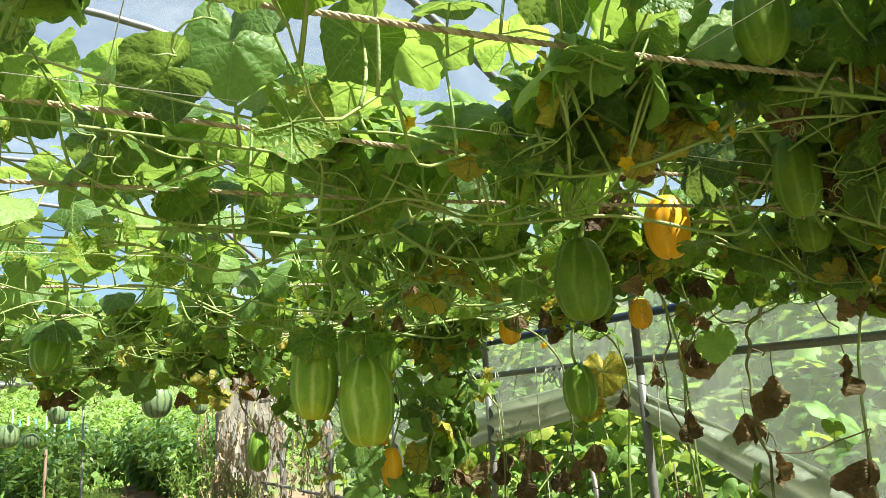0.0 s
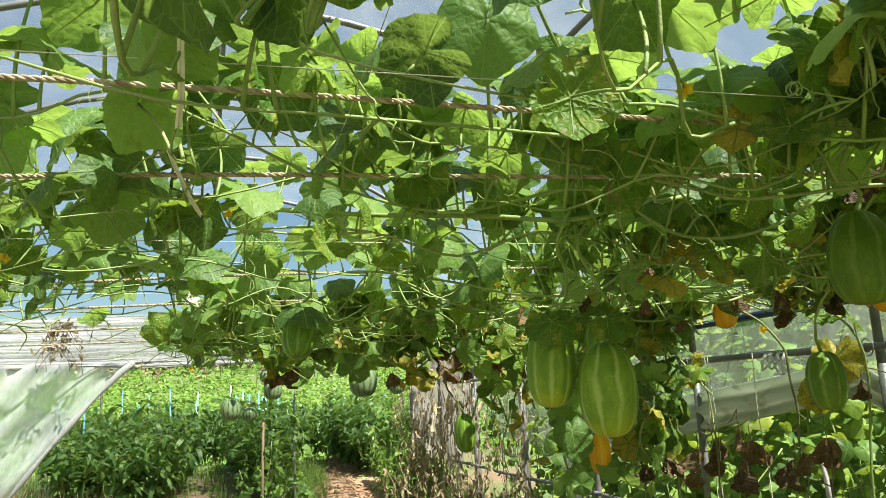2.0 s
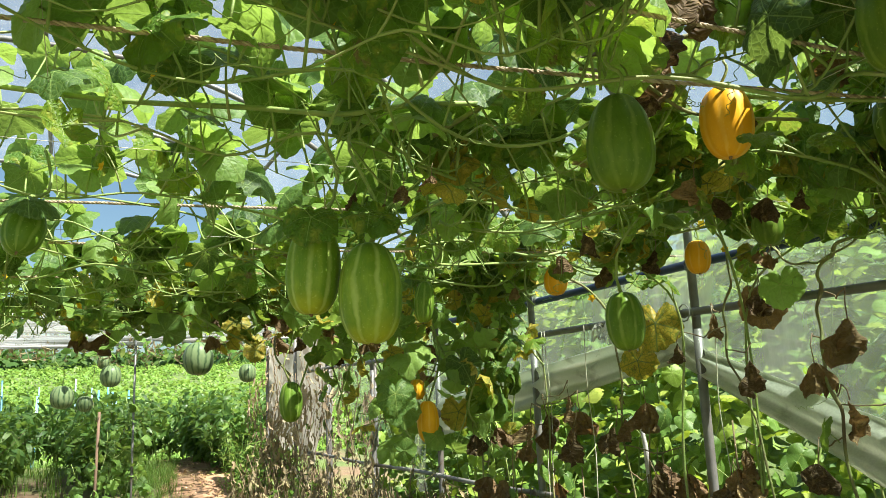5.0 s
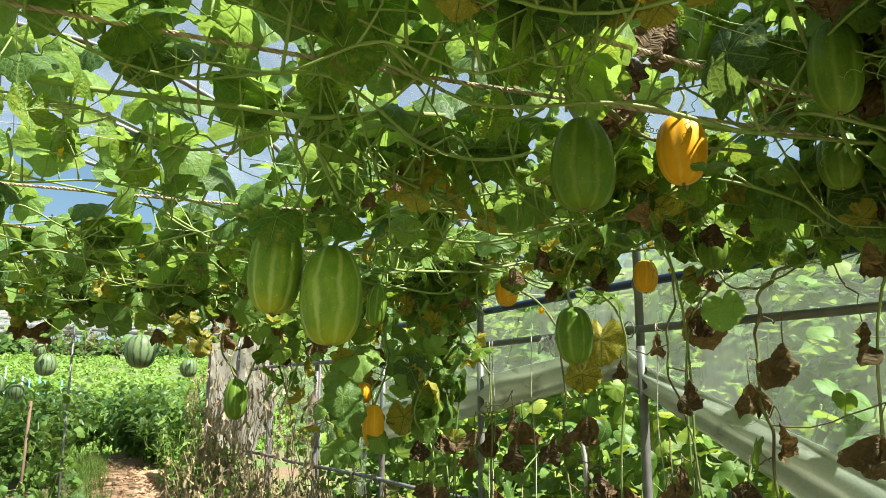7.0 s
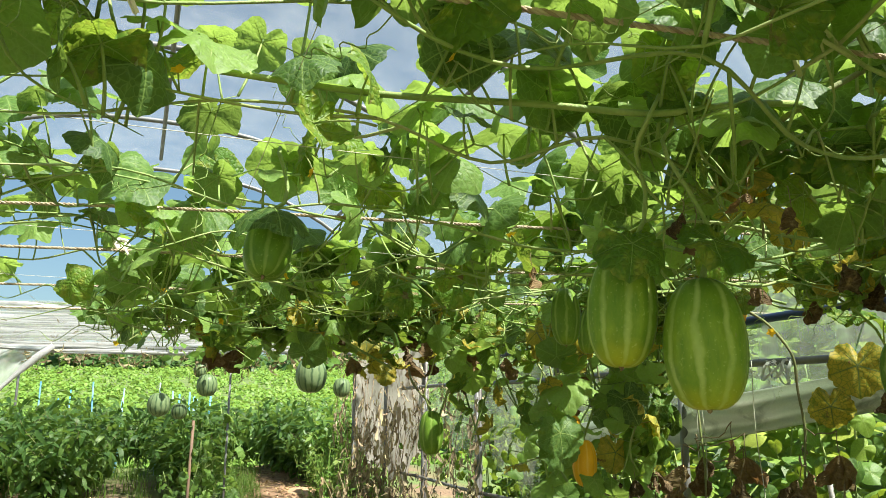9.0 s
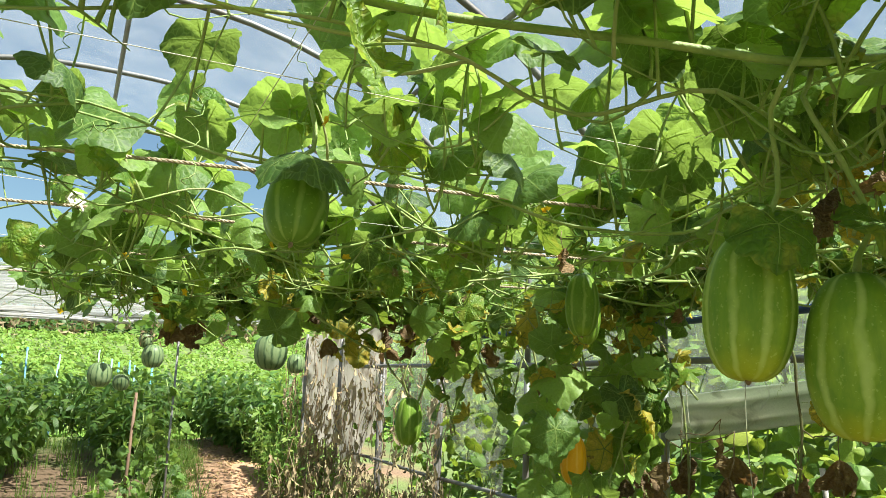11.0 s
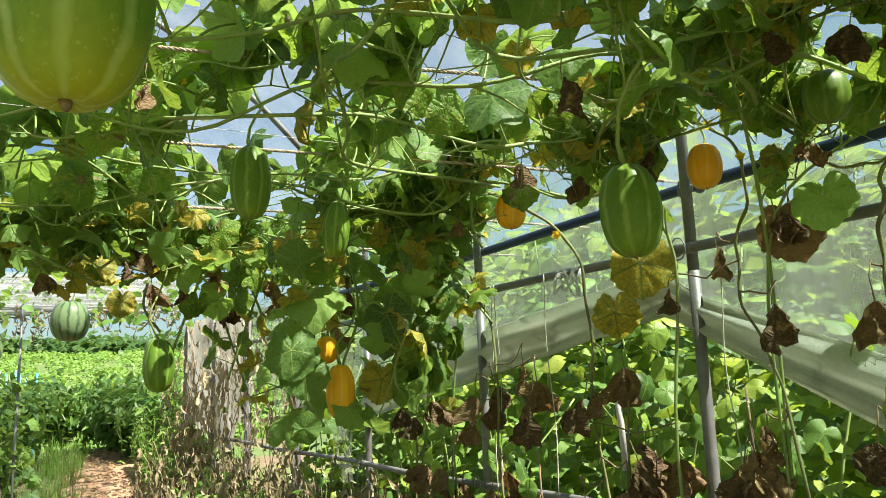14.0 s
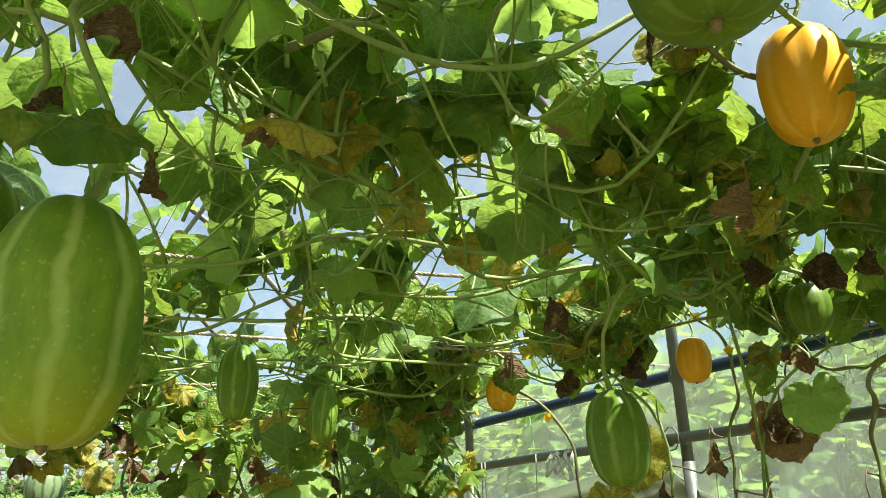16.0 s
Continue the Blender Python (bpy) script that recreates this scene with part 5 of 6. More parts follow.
set_leaf(v, MT, (1.025, 1.145, 1.775), (-0.1, -0.5, 0.85), (0.7, -0.4, -0.3), 0.095, 61, 0.12, 0.14, "mottled leaf beside the ripe melon")
set_leaf(v, MT, (1.221, 1.20, 1.80), (-0.3, -0.6, 0.7), (0.6, -0.4, -0.4), 0.085, 62, 0.12, 0.14, "mottled leaf beside the ripe melon")
set_leaf(v, YL, (0.50, 1.27, 1.70), (0.1, -0.5, 0.8), (0.2, -0.8, -0.4), 0.08, 63, 0.2, 0.14, "yellow leaf with a brown edge")


# ---- bean plants outside the wall ----
BEANBLADE = [blade(random.Random(70 + i), 0.10, 0.06 + 0.04 * i, 0.06, 16, 0.0, 0.4, 0.0, False, crease=0.03, tip=0.38, rings=(0.0, 0.6, 1.0)) for i in range(4)]


def bean_plant(at, seed, height):
    r = random.Random(seed)
    p = thing("bean_plant", "bean plant with broad bright green leaves outside the greenhouse", "bean plant", at, "bean plants outside")
    pts = smooth([(0, 0, -0.02), (0.05, r.uniform(-.1, .1), height * 0.4), (r.uniform(-.1, .1), r.uniform(-.15, .15), height * 0.75), (r.uniform(-.15, .15), r.uniform(-.2, .2), height)], 6)
    g = Geo()
    g.tube(pts, 0.004, 6)
    part("stem", g, M_STEM, p)
    near = height < 1.55
    far = Geo()
    for k in range(60 if near else 70):
        q = pts[int(r.random() * (len(pts) - 1))] + Vector((r.gauss(0, 0.16), r.gauss(0, 0.18), r.uniform(-0.05, 0.05)))
        q.z = max(0.1, q.z)
        m = aim(q, (r.uniform(-.6, .2), r.uniform(-.6, .2), 0.6), r.uniform(0, 6.28), r.uniform(0.55, 1.0))
        if near:
            part("leaf", r.choice(BEANLEAF), None, p, "", m)
        else:
            far.place(r.choice(BEANBLADE), m)
    if not near:
        tagged(part("foliage", far, M_BEANFAR, p), kind="stuff")
    return p


rb = random.Random(51)
k = 0
for off, step in ((0.30, 0.36), (0.60, 0.42)):
    s = -2.2
    while s < 4.4:
        bean_plant(wall(s, 0, off + rb.uniform(-.08, .08)), 300 + k, rb.uniform(1.1, 1.5) if off < 0.5 else rb.uniform(1.6, 2.1))
        s += step
        k += 1
g = Geo()
bl = [broad_leaf(0.13, 0.11, d, 4) for d in (0.1, 0.3, 0.5)]
for _ in range(7500):
    p = wall(rb.uniform(-3.2, 5.0), 0, rb.uniform(0.8, 1.9))
    p.z = rb.uniform(0.1, 2.3)
    g.place(rb.choice(bl), aim(p, (rb.uniform(-.7, .3), rb.uniform(-.6, .4), 0.8), rb.uniform(0, 6.28), rb.uniform(0.7, 1.2)))
for _ in range(3200):
    p = wall(rb.uniform(-2.6, 4.6), 0, rb.uniform(0.12, 1.5))
    p.z = hill(p.x, p.y) + rb.uniform(0.02, 0.45)
    g.place(rb.choice(bl), aim(p, (rb.uniform(-.7, .3), rb.uniform(-.6, .4), 0.8), rb.uniform(0, 6.28), rb.uniform(0.5, 1.0)))
tagged(part("bean_foliage", g, M_BEANFAR), "dense wall of bean leaves behind the outer plants", kind="stuff")


# ---- bunches of withered leaves low on the wall ----
def dead_bunch(s, top, half, n, seed):
    r = random.Random(seed)
    v = thing("withered_bunch", "bunch of withered brown melon leaves by the wall", "dead leaves", (0, 0, 0), "withered leaf bunches")
    g = Geo()
    pts = bend(wall(s, -0.05, -0.07), wall(s + 0.02, top + 0.06, -0.09), 0, 10, 0.03, r)
    g.tube(pts, lambda u: 0.0048 - 0.002 * u, 7)
    part("stem", g, M_DRYSTEM, v)
    for k in range(n):
        u = (k + 0.5) / n
        w = half * (0.25 + 0.75 * u)
        at = wall(s + r.uniform(-w, w), top - 0.36 * u, -0.09 + r.uniform(-0.06, 0.05))
        part("dry_leaf", r.choice(DRYLEAF), None, v, "", aim(at, (r.uniform(-.35, .35), r.uniform(-.35, .35), 1), r.uniform(0, 6.28), r.uniform(0.95, 1.4)))


for i, (s, top, half, n) in enumerate(((0.165, 1.16, 0.12, 22), (-0.215, 1.19, 0.085, 16), (0.58, 1.0, 0.07, 11), (0.80, 1.0, 0.06, 8), (1.10, 1.06, 0.05, 8), (-0.62, 1.0, 0.08, 9))):
    dead_bunch(s, top, half, n, 470 + i)


# ---- dead vines over the far part of the wall ----
def drooping(p, r, scale):
    """A pose for a small dead leaf that hangs down from p."""
    return Matrix.Translation(p) @ Matrix.Rotation(r.uniform(0, 6.28), 4, 'Z') @ Matrix.Rotation(-r.uniform(0.9, 1.9), 4, 'X') @ Matrix.Rotation(r.uniform(-0.8, 0.8), 4, 'Y') @ Matrix.Diagonal((scale, scale, scale, 1))


def shred(r):
    """A ragged scrap of dead leaf, curled across and along."""
    g = Geo()
    L, w, cu, sd = r.uniform(0.04, 0.095), r.uniform(0.006, 0.02), r.uniform(-1.5, 1.5), r.uniform(0, 50)
    rows = []
    for i in range(5):
        u = i / 4
        ww = w * (0.25 + math.sin(math.pi * min(1, u * 0.8 + 0.1))) * (1 + 0.5 * noise.noise(Vector((u * 4, sd, 0))))
        rows.append([(ww * v + 0.02 * noise.noise(Vector((u * 3, v, sd))), L * u * (1 - 0.12 * v * v), cu * L * u * u * 0.5 + 0.5 * abs(v) * ww + 0.01 * noise.noise(Vector((u * 5, v * 2, sd + 9)))) for v in (-0.5, 0.0, 0.5)])
    g.quad_grid(rows)
    return g


def dead_vine(at, seed, width, top, strands, leaves, hang=False):
    r = random.Random(seed)
    v = thing("dead_vine", "dried brown vine stems and leaves hanging on the old frame", "dead vine", at, "dead vines")
    st, lf = Geo(), Geo()
    lv = [shred(r) for _ in range(7)]
    for _ in range(strands):
        a = WALL_DIR * r.uniform(-width, width) + WALL_OUT * r.uniform(-0.12, 0.05)
        b = WALL_DIR * r.uniform(-width, width) + WALL_OUT * r.uniform(-0.15, 0.05)
        if hang:
            a = b + WALL_DIR * r.uniform(-0.04, 0.04)
        pts = bend(a + Vector((0, 0, r.uniform(0, 1.0 if hang else 0.2))), b + Vector((0, 0, top * r.uniform(0.7, 1.0))), 0, 10, 0.06, r)
        st.tube(pts, r.uniform(0.0015, 0.0035), 5)
        for _ in range(leaves):
            p = pts[r.randint(1, 10)] + Vector((r.gauss(0, 0.035), r.gauss(0, 0.035), r.gauss(0, 0.05)))
            lf.place(r.choice(lv), drooping(p, r, r.uniform(0.7, 1.5)))
    part("stem", st, M_DRYSTEM, v)
    tagged(part("dry_foliage", lf, M_SHRED if hang else M_DEAD, v), kind="stuff")
    return v


rd = random.Random(61)
for i in range(12):
    dead_vine(wall(1.45 + 0.28 * i, 0, -0.05), 400 + i, 0.2, rd.uniform(0.75, 1.05), 9, 12)
for i in range(11):
    dead_vine(wall(2.9 + 0.34 * i, 0, -0.04), 430 + i, 0.17, rd.uniform(1.75, 1.98), 4 if i < 4 else 5, 13, True)
for s in (3.12, 4.15, 5.2, 6.3):
    g = Geo()
    g.tube([wall(s, -0.2, 0.02), wall(s, 0.9, 0.02), wall(s, 1.95, 0.02)], 0.017, 8)
    tagged(part("frame_post", g, M_STEEL), "grey steel post of the old frame", "post", "old frame posts")
for s0, s1, mat, label in ((2.35, 4.15, M_TRELLISFILM, "clear dusty plastic sheet hanging on the old frame"), (4.17, 6.45, M_TORN, "torn grey-brown plastic sheet behind the dead vines")):
    g = Geo()
    rows = []
    for i in range(37):
        s = s0 + (s1 - s0) * i / 36
        lo = 1.05 + 0.22 * math.sin(s * 2.1) + 0.1 * math.sin(s * 5) + 0.05 * math.sin(s * 17)
        rows.append([wall(s, 1.93 + (lo - 1.93) * j / 12, 0.05 + 0.05 * noise.noise(Vector((s * 2.5, j * 0.4, 7))) + 0.025 * noise.noise(Vector((s * 9, j * 0.25, 3)))) for j in range(13)])
    g.quad_grid(rows)
    tagged(part("torn_film_sheet", g, mat), label, "plastic film")

# weeds and dry stalks at the foot of the wall
def weed_tuft(r, n, h, dead=False):
    g = Geo()
    for _ in range(n):
        b = Vector((r.uniform(-.12, .12), r.uniform(-.12, .12), 0))
        t = b + Vector((r.uniform(-.15, .15), r.uniform(-.15, .15), h * r.uniform(0.6, 1.1)))
        pts = bend(b, t, 0, 6, 0.03, r)
        g.tube(pts, 0.0022, 4)
        for _ in range(13):
            p = pts[r.randint(1, 6)]
            if dead:
                g.place(shred(r), drooping(p, r, r.uniform(0.7, 1.3)))
                continue
            g.place(broad_leaf(r.uniform(0.03, 0.07), r.uniform(0.010, 0.022), r.uniform(0.2, 1.0), 3), aim(p, (r.uniform(-1, 1), r.uniform(-1, 1), r.uniform(-.5, .8)), r.uniform(0, 6.28)))
    return g


rw = random.Random(71)
wt = [weed_tuft(rw, 6, 0.6) for _ in range(5)]
wd = [weed_tuft(rw, 6, 0.6, True) for _ in range(5)]
spots = []
for k in range(460):
    s = rw.uniform(1.3, 6.8) if k < 240 else rw.uniform(1.3, 3.4)
    p = wall(s, 0, -rw.uniform(0.05, 0.75 if s < 3.5 else 0.3))
    spots.append((p.x, p.y, rw.uniform(0.4, 1.15)))
scatter("green_weeds", "green weeds at the foot of the wall", M_GRASS, wt, spots, 72)
spots = []
for _ in range(80):
    p = wall(rw.uniform(1.2, 5.5), 0, -rw.uniform(-0.02, 0.40))
    spots.append((p.x, p.y, rw.uniform(0.7, 1.45)))
scatter("dry_weeds", "brown dried stalks and leaves at the foot of the wall", M_DEAD, wd, spots, 73)


# ---- pepper plants, climbers and stakes beyond ----
def pepper_plant(seed, height, width, n=620):
    r = random.Random(seed)
    p = thing("pepper_plant", "bushy dark green pepper plant in the garden row", "pepper plant", (0, 0, 0), "pepper plants")
    st, lf = Geo(), Geo()
    st.tube([(0, 0, -0.03), (0.01, 0, 0.12), (0, 0.01, 0.25)], 0.011, 6)
    lv = [broad_leaf(0.12, 0.046, d, 4) for d in (0.3, 0.6, 0.95)]
    tips = []
    for i in range(11):
        a = 6.28 * i / 11 + r.uniform(-.3, .3)
        q = r.uniform(0.3, 1.1)
        e = Vector((math.cos(a) * width * q, math.sin(a) * width * q, height * r.uniform(0.45, 1.05)))
        pts = bend((0, 0, 0.15), e, -0.05, 7, 0.04, r)
        st.tube(pts, 0.005, 5, 0, 0.5)
        tips.append(pts)
    for i in range(n):
        pts = r.choice(tips)
        q = pts[r.randint(1, 7)] + Vector((r.gauss(0, 0.09), r.gauss(0, 0.09), r.gauss(0, 0.08)))
        lf.place(r.choice(lv), aim(q, (r.uniform(-.6, .6), r.uniform(-.6, .6), r.uniform(0.2, 1)), r.uniform(0, 6.28), r.uniform(0.8, 1.2)))
    part("stem", st, M_OLDSTEM, p)
    tagged(part("foliage", lf, M_PEPPER, p), kind="stuff")
    return p


kinds = [pepper_plant(501, 0.92, 0.5), pepper_plant(502, 0.8, 0.46), pepper_plant(503, 1.0, 0.55)]
rp = random.Random(81)
places = []
for i in range(7):
    places.append((0.42 + rp.uniform(-.22, .22) - 0.05 * i, 10.6 + 0.45 * i, 1.05))
for i in range(5):
    places.append((0.1 + 0.2 * i, 12.0 + 0.3 * (i % 3), 1.0))
for i in range(3):
    places.append((0.68 + 0.1 * i, 9.9 + 0.4 * i, 1.0))
for i in range(9):
    places.append((-0.95 + rp.uniform(-.15, .15) - 0.06 * i, 9.2 + 0.55 * i, 0.9))
for i in range(9):
    places.append((-2.0 + rp.uniform(-.15, .15) - 0.10 * i, 8.6 + 0.55 * i, 0.92))
for i in range(7):
    places.append((-2.9 + rp.uniform(-.2, .2) - 0.1 * i, 8.9 + 0.6 * i, 0.92))
for i in range(11):
    places.append((-2.6 + 0.32 * i + rp.uniform(-.1, .1), 14.4 + rp.uniform(-.4, .4), 1.0))
for i, (x, y, sc) in enumerate(places):
    m = Matrix.Translation((x, y, hill(x, y))) @ Matrix.Rotation(rp.uniform(0, 6.28), 4, 'Z')
    if i < 3:
        kinds[i].matrix_basis = m
    else:
        copy_thing(kinds[i % 3], m)


def stake(x, y, h, rad, mat, label, lean=0.0):
    g = Geo()
    z = hill(x, y) * 0.5
    g.tube([(x, y, -0.1), (x + lean * 0.5, y, z + h * 0.5), (x + lean, y, z + h)], rad, 7)
    return tagged(part("stake", g, mat), label, "garden stake", "garden stakes")


for i in range(9):
    stake(-2.55 + rp.uniform(-1.3, 1.0), 9.4 + 0.6 * i, rp.uniform(1.3, 1.55), 0.010, M_TEAL, "light blue painted stake among the pepper plants", rp.uniform(-.05, .05))
for i in range(8):
    stake(-0.9 - 0.2 * i + rp.uniform(-.2, .2), 12.5 + 0.5 * i, rp.uniform(1.3, 1.6), 0.014, M_TEAL, "light blue painted stake among the pepper plants", rp.uniform(-.05, .05))
stake(-0.42, 6.9, 1.86, 0.009, M_STEEL, "thin grey pole under the trellis")
stake(-0.72, 7.1, 1.25, 0.012, M_BAMBOO, "weathered brown stake with a climbing plant", 0.02)


def climber(at, seed, height):
    r = random.Random(seed)
    v = thing("climbing_plant", "young climbing plant with green leaves on a stake", "climbing plant", at, "climbing plants")
    pts = bend((0, 0, -0.02), (r.uniform(-.1, .1), 0, height), 0, 12, 0.08, r)
    g = Geo()
    g.tube(pts, 0.004, 6)
    part("stem", g, M_STEM, v)
    for k in range(34):
        p = pts[1 + int(k / 34 * 11)]
        part("leaf", r.choice(LEAF), None, v, "", aim(p, (r.uniform(-1, 1), r.uniform(-1, 1), r.uniform(-.1, .6)), r.uniform(0, 6.28), r.uniform(0.6, 1.0)))
    return v


for i, (x, y, h) in enumerate(((-0.72, 7.1, 1.2), (-0.42, 6.9, 1.45), (-0.6, 7.5, 1.1), (-0.9, 7.6, 0.9), (-0.32, 7.2, 0.95), (-0.5, 7.0, 0.8), (-0.3, 6.6, 0.6), (-0.55, 6.5, 0.55), (-0.8, 6.7, 0.7))):
    climber((x, y, 0), 600 + i, h)


rg = random.Random(95)
tufts2 = [blade_tuft(rg, 14, 0.22, 0.12, 0.007, 0.9) for _ in range(4)]
spots = []
for _ in range(620):
    y = rg.uniform(5.5, 12.5)
    px = path_x(y)
    side = rg.choice((-1, 1))
    spots.append((px + side * (0.40 + abs(rg.gauss(0, 0.25))), y, rg.uniform(0.35, 1.0)))
scatter("path_grass", "tufts of grass along the edges of the path", M_GRASS, tufts2, spots, 96)


# ---- trellis covered with gathered white film, beyond the greenhouse end ----
def trellis_z(y):
    return 1.885 + 0.2 * (y - 6.8)


rt = random.Random(91)
trellis = thing("trellis", "far trellis of grey pipes carrying strips of gathered white film", "trellis")
y = 6.75
i = 0
while y < 11.3:
    w = rt.uniform(0.03, 0.065) if i < 4 else rt.choice((0.015, 0.02, 0.03, 0.045, 0.07))
    right = 0.62 - 0.16 * (y - 9) if i > 2 else -0.75 + 0.4 * i
    rows = []
    ph, ph2 = rt.uniform(0, 6.28), rt.uniform(0, 6.28)
    for k in range(49):
        x = -5.4 + (right + 5.4) * k / 48
        zz = trellis_z(y) + 0.012 * math.sin(x * 2.1 + ph) + 0.006 * math.sin(x * 7 + ph2)
        ww = w * (0.75 + 0.35 * math.sin(x * 1.6 + ph2) * math.sin(x * 4.3 + ph))
        yy = y + 0.05 * (x + 2) + 0.01 * math.sin(x * 5 + ph)
        rows.append([Vector((x, yy - 0.012 * math.sin(math.pi * q / 6) - 0.006 * math.sin(q * 2.4 + x * 3), zz + ww * (q / 6 - 0.5))) for q in range(7)])
    g = Geo()
    g.quad_grid(rows)
    g.tube([q[0] for q in rows], 0.005, 5)
    part("film_strip", g, M_BAND, trellis)
    y += 0.10 if i < 4 else rt.uniform(0.13, 0.26)
    i += 1
for x in (-2.9, -0.3, 0.55):
    g = Geo()
    g.tube([(x - 0.04 * k, 6.9 + 0.55 * k, trellis_z(6.9 + 0.55 * k) - 0.02) for k in range(9)], 0.013, 7)
    part("pipe", g, M_STEEL, trellis)
for x, y in ((-2.93, 6.85), (-3.3, 11.4)):
    g = Geo()
    g.tube([(x, y, -0.2), (x, y, trellis_z(y))], 0.016, 8)
    part("post", g, M_STEEL, trellis)
g = Geo()
g.quad_grid([[Vector((-5.4 + 6.2 * k / 30, 6.85 + 4.5 * q / 14, trellis_z(6.85 + 4.5 * q / 14) + 0.03 + 0.03 * noise.noise(Vector((k * 0.5, q * 0.8, 4))))) for k in range(31)] for q in range(15)])
part("film_sheet", g, M_TRELLISFILM, trellis, "translucent wrinkled film sheet")
# dried shoots that hang from the bands
g = Geo()
lv = [broad_leaf(0.05, 0.02, d, 3) for d in (0.3, 0.8)]
for _ in range(520):
    x, y = rt.uniform(-2.4, 0.8), rt.uniform(6.7, 10.8)
    L = rt.uniform(0.06, 0.22)
    z = trellis_z(y)
    pts = bend((x, y, z), (x + rt.uniform(-.05, .05), y, z - L), 0, 4, 0.02, rt)
    g.tube(pts, 0.0025, 4)
    for _ in range(5):
        g.place(rt.choice(lv), aim(pts[rt.randint(1, 4)], (rt.uniform(-1, 1), rt.uniform(-1, 1), -0.6), rt.uniform(0, 6.28)))
tagged(part("dried_shoots", g, M_DEAD), "dried brown shoots hanging from the far trellis", kind="stuff")
g = Geo()
for _ in range(500):
    x, y = rt.uniform(-0.9, 0.9), rt.uniform(6.4, 9.5)
    g.place(broad_leaf(rt.uniform(0.05, 0.09), rt.uniform(0.04, 0.06), 0.3, 3), aim((x, y, trellis_z(y) + rt.uniform(-0.08, 0.06)), (rt.uniform(-1, 1), rt.uniform(-1, 1), 0.5), rt.uniform(0, 6.28)))
tagged(part("trellis_leaves", g, M_GRASS), "sparse green leaves on the far trellis", kind="stuff")

# hanging curtain at the greenhouse end
g = Geo()
rows = []
for j in range(25):
    v = j / 24
    z = 1.88 * (1 - v) + 0.02
    right = -1.72 - 1.55 * v ** 0.9
    left = -4.8
    row = []
    for k in range(81):
        u = k / 80
        x = left + (right - left) * u
        row.append(Vector((x, 6.75 + 0.08 * math.sin(u * 30 + v * 2) * (0.35 + 0.65 * v) + 0.035 * math.sin(u * 73 + v * 5) + 0.10 * (x + 2), z)))
    rows.append(row)
g.quad_grid(rows)
tagged(part("plastic_curtain", g, M_CURTAIN), "sagging translucent plastic curtain at the greenhouse end", "plastic curtain")
g = Geo()
g.tube([rows[j][80] for j in range(25)], lambda u: 0.022 + 0.008 * math.sin(u * 30), 8)
tagged(part("curtain_hem", g, M_BAND), "bunched white hem of the plastic curtain", "plastic curtain")

# pale strings and knots in the canopy
for pts, rad in (([(-0.176, 0.646, 1.866), (-0.185, 0.67, 1.83), (-0.19, 0.70, 1.795), (-0.20, 0.74, 1.775)], 0.0035),
                 ([(-0.265, 0.954, 1.872), (-0.262, 0.99, 1.84), (-0.25, 1.06, 1.80), (-0.24, 1.10, 1.78)], 0.0030)):
    g = Geo()
    g.ribbon(smooth(pts, 5), rad * 2, (0.9, -0.3, 0.2))
    g.ribbon([p + Vector((0, 0.002, 0)) for p in smooth(pts, 5)], rad * 2, (0.2, 0.3, 0.9))
    tagged(part("tying_strip", g, M_CORD), "pale plastic strip tied to the canopy rope", "tying strip", "tying strips")

# straw litter trodden into the path
rl = random.Random(97)
g = Geo()
for _ in range(700):
    y = rl.uniform(6.5, 13.0)
    px = path_x(y)
    x = px + rl.uniform(-0.55, 0.55)
    a, L = rl.uniform(0, 6.28), rl.uniform(0.06, 0.22)
    d = Vector((math.cos(a), math.sin(a), 0))
    p = Vector((x, y, hill(px, y) + 0.035))
    g.ribbon([p, p + d * L * 0.5 + Vector((0, 0, rl.uniform(0, 0.02))), p + d * L], rl.uniform(0.004, 0.010), (-d.y, d.x, 0.3))
for _ in range(300):
    y = rl.uniform(6.0, 13.0)
    px = path_x(y)
    x = px + rl.gauss(0, 0.3)
    g.place(shred(rl), Matrix.Translation((x, y, hill(px, y) + 0.045)) @ Matrix.Rotation(rl.uniform(0, 6.28), 4, 'Z') @ Matrix.Rotation(rl.uniform(-0.4, 0.4), 4, 'X'))
tagged(part("straw_litter", g, M_STRAW), "dry straw and stalks littering the path", kind="stuff")

# clods of dry soil on the path
g = Geo()
for _ in range(320):
    y = rl.uniform(6.0, 12.5)
    px = path_x(y)
    c = Vector((px + rl.uniform(-0.5, 0.5), y, hill(px, y) + 0.035))
    q = rl.uniform(0.004, 0.018)
    ring = [[c + Vector((q * k * math.cos(a) * rl.uniform(0.7, 1.2), q * k * math.sin(a) * rl.uniform(0.7, 1.2), q * h)) for a in (0.0, 1.05, 2.1, 3.14, 4.2, 5.24)] for k, h in ((1.0, -0.3), (1.05, 0.25), (0.6, 0.65), (0.05, 0.7))]
    g.quad_grid(ring, 0, True)
tagged(part("soil_clods", g, M_SOIL), "small clods of dry reddish soil on the path", kind="stuff")

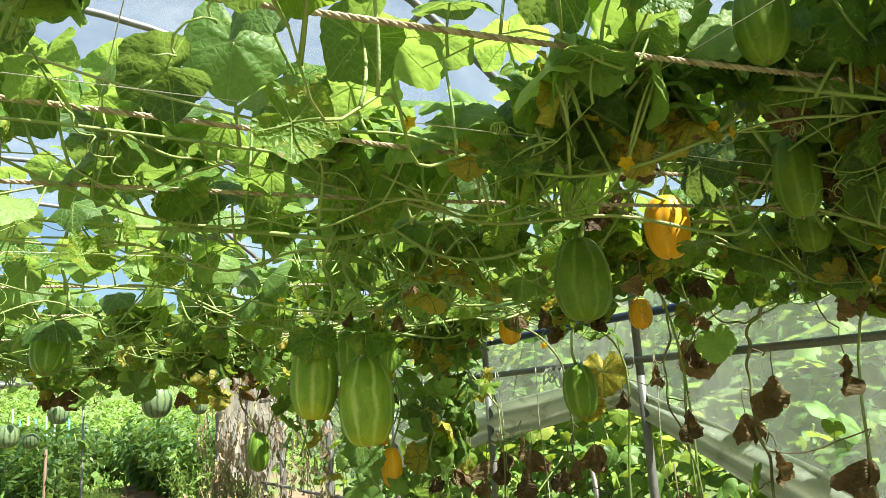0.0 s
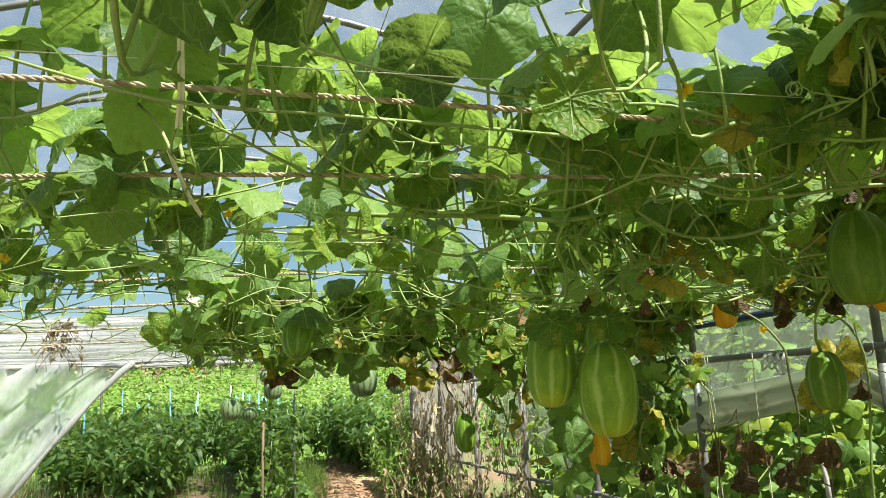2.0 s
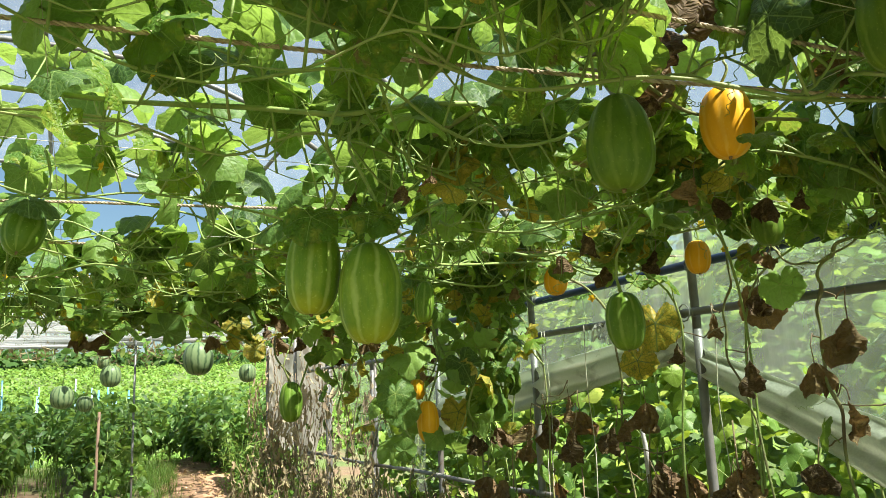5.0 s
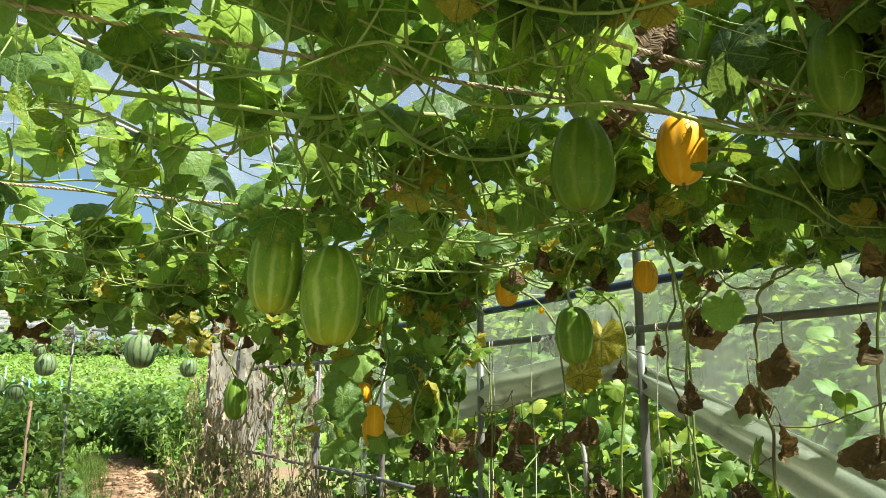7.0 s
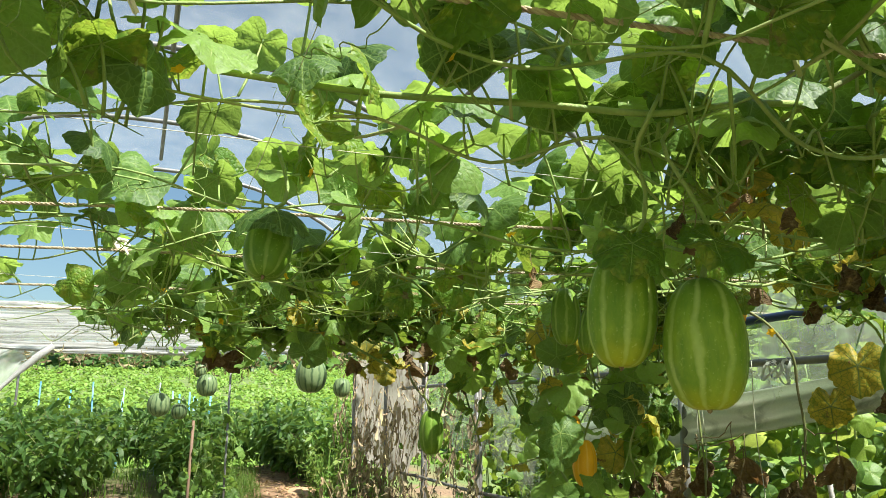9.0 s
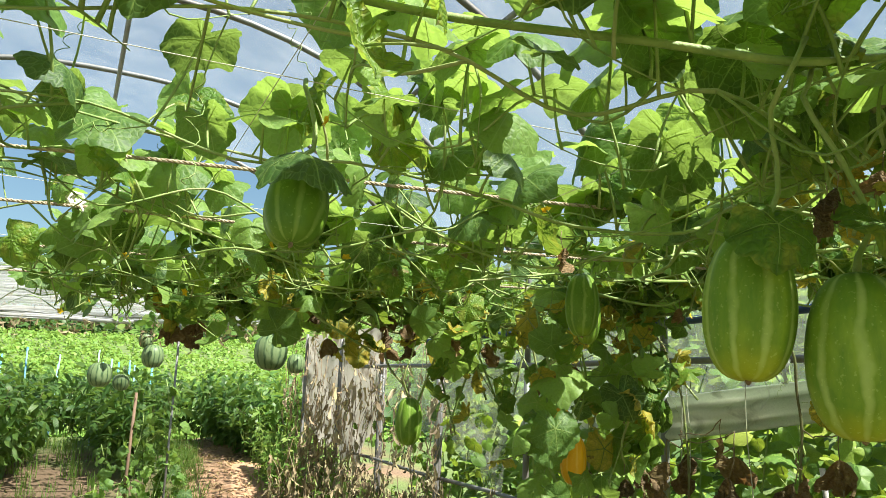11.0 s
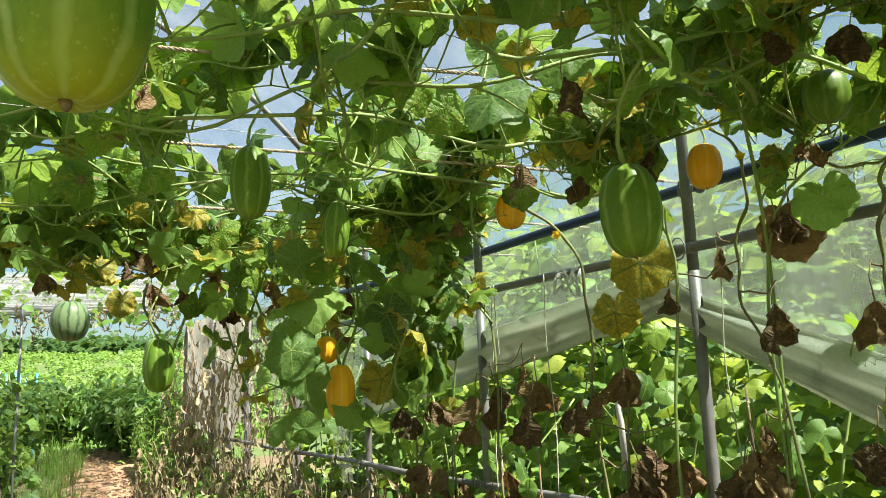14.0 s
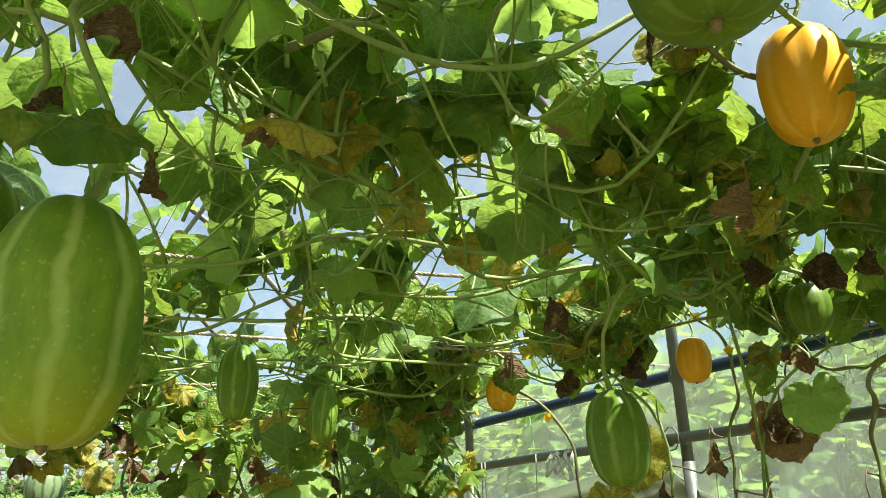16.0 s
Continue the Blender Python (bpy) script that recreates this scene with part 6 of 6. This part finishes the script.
# knot on the third rope, and a dried bundle below the film pleats
g = Geo()
for k in range(3):
    g.tube([Vector((-0.49, 2.445, 1.845)) + Vector((0.016 * math.cos(t * 1.05 + k) * (1 if k else 0.6), 0.012 * math.sin(t * 1.05 + k * 2), 0.014 * math.sin(t * 1.05 + k))) for t in range(7)], 0.0045, 6)
g.tube(smooth([(-0.49, 2.44, 1.845), (-0.475, 2.43, 1.825), (-0.46, 2.43, 1.80)], 4), 0.003, 5)
tagged(part("rope_knot", g, M_CORD), "white cord knotted round a canopy rope", "knot")
bundle = thing("dried_bundle", "tangle of dried brown vine hanging below the film pleats", "dead vine", (-2.22, 6.45, 2.10), "dead vines")
lf = Geo()
lv = [broad_leaf(0.06, 0.025, d, 3) for d in (0.3, 0.9)]
for _ in range(26):
    pts = bend((rl.gauss(0, 0.05), rl.gauss(0, 0.05), 0.12), (rl.gauss(0, 0.10), rl.gauss(0, 0.06), rl.uniform(-0.30, -0.02)), 0, 6, 0.05, rl)
    st = Geo()
    st.tube(pts, 0.003, 4)
    part("stem", st, M_DRYSTEM, bundle)
    for _ in range(3):
        lf.place(rl.choice(lv), aim(pts[rl.randint(1, 6)], (rl.uniform(-1, 1), rl.uniform(-1, 1), -0.5), rl.uniform(0, 6.28)))
tagged(part("dry_foliage", lf, M_DEAD, bundle), kind="stuff")

# film gathered and tied beside the curtain
gather = thing("tied_film", "grimy white film gathered and tied into a hanging bundle", "plastic film", (-2.70, 6.25, 0))
g = Geo()
for k in range(7):
    a = k * 0.9
    g.tube(smooth([(0.05 * math.cos(a), 0.05 * math.sin(a), 1.93), (0.03 * math.cos(a + 1), 0.03 * math.sin(a + 1), 1.78), (0.055 * math.cos(a + 1.5), 0.05 * math.sin(a + 1.5), 1.6), (0.03 * math.cos(a + 2), 0.03 * math.sin(a + 2), 1.42), (0.07 * math.cos(a + 2), 0.06 * math.sin(a + 2), 1.1), (0.10 * math.cos(a + 2.4), 0.08 * math.sin(a + 2.4), 0.02)], 5), lambda u: 0.022 + 0.008 * math.sin(u * 20 + k), 7)
part("film", g, M_BAND, gather)
for z in (1.80, 1.43):
    g = Geo()
    g.tube([(0.065 * math.cos(t), 0.065 * math.sin(t), z + 0.006 * t) for t in [0.5 * q for q in range(26)]], 0.012, 6)
    part("binding", g, M_ROPEDARK, gather, "brown rope binding")
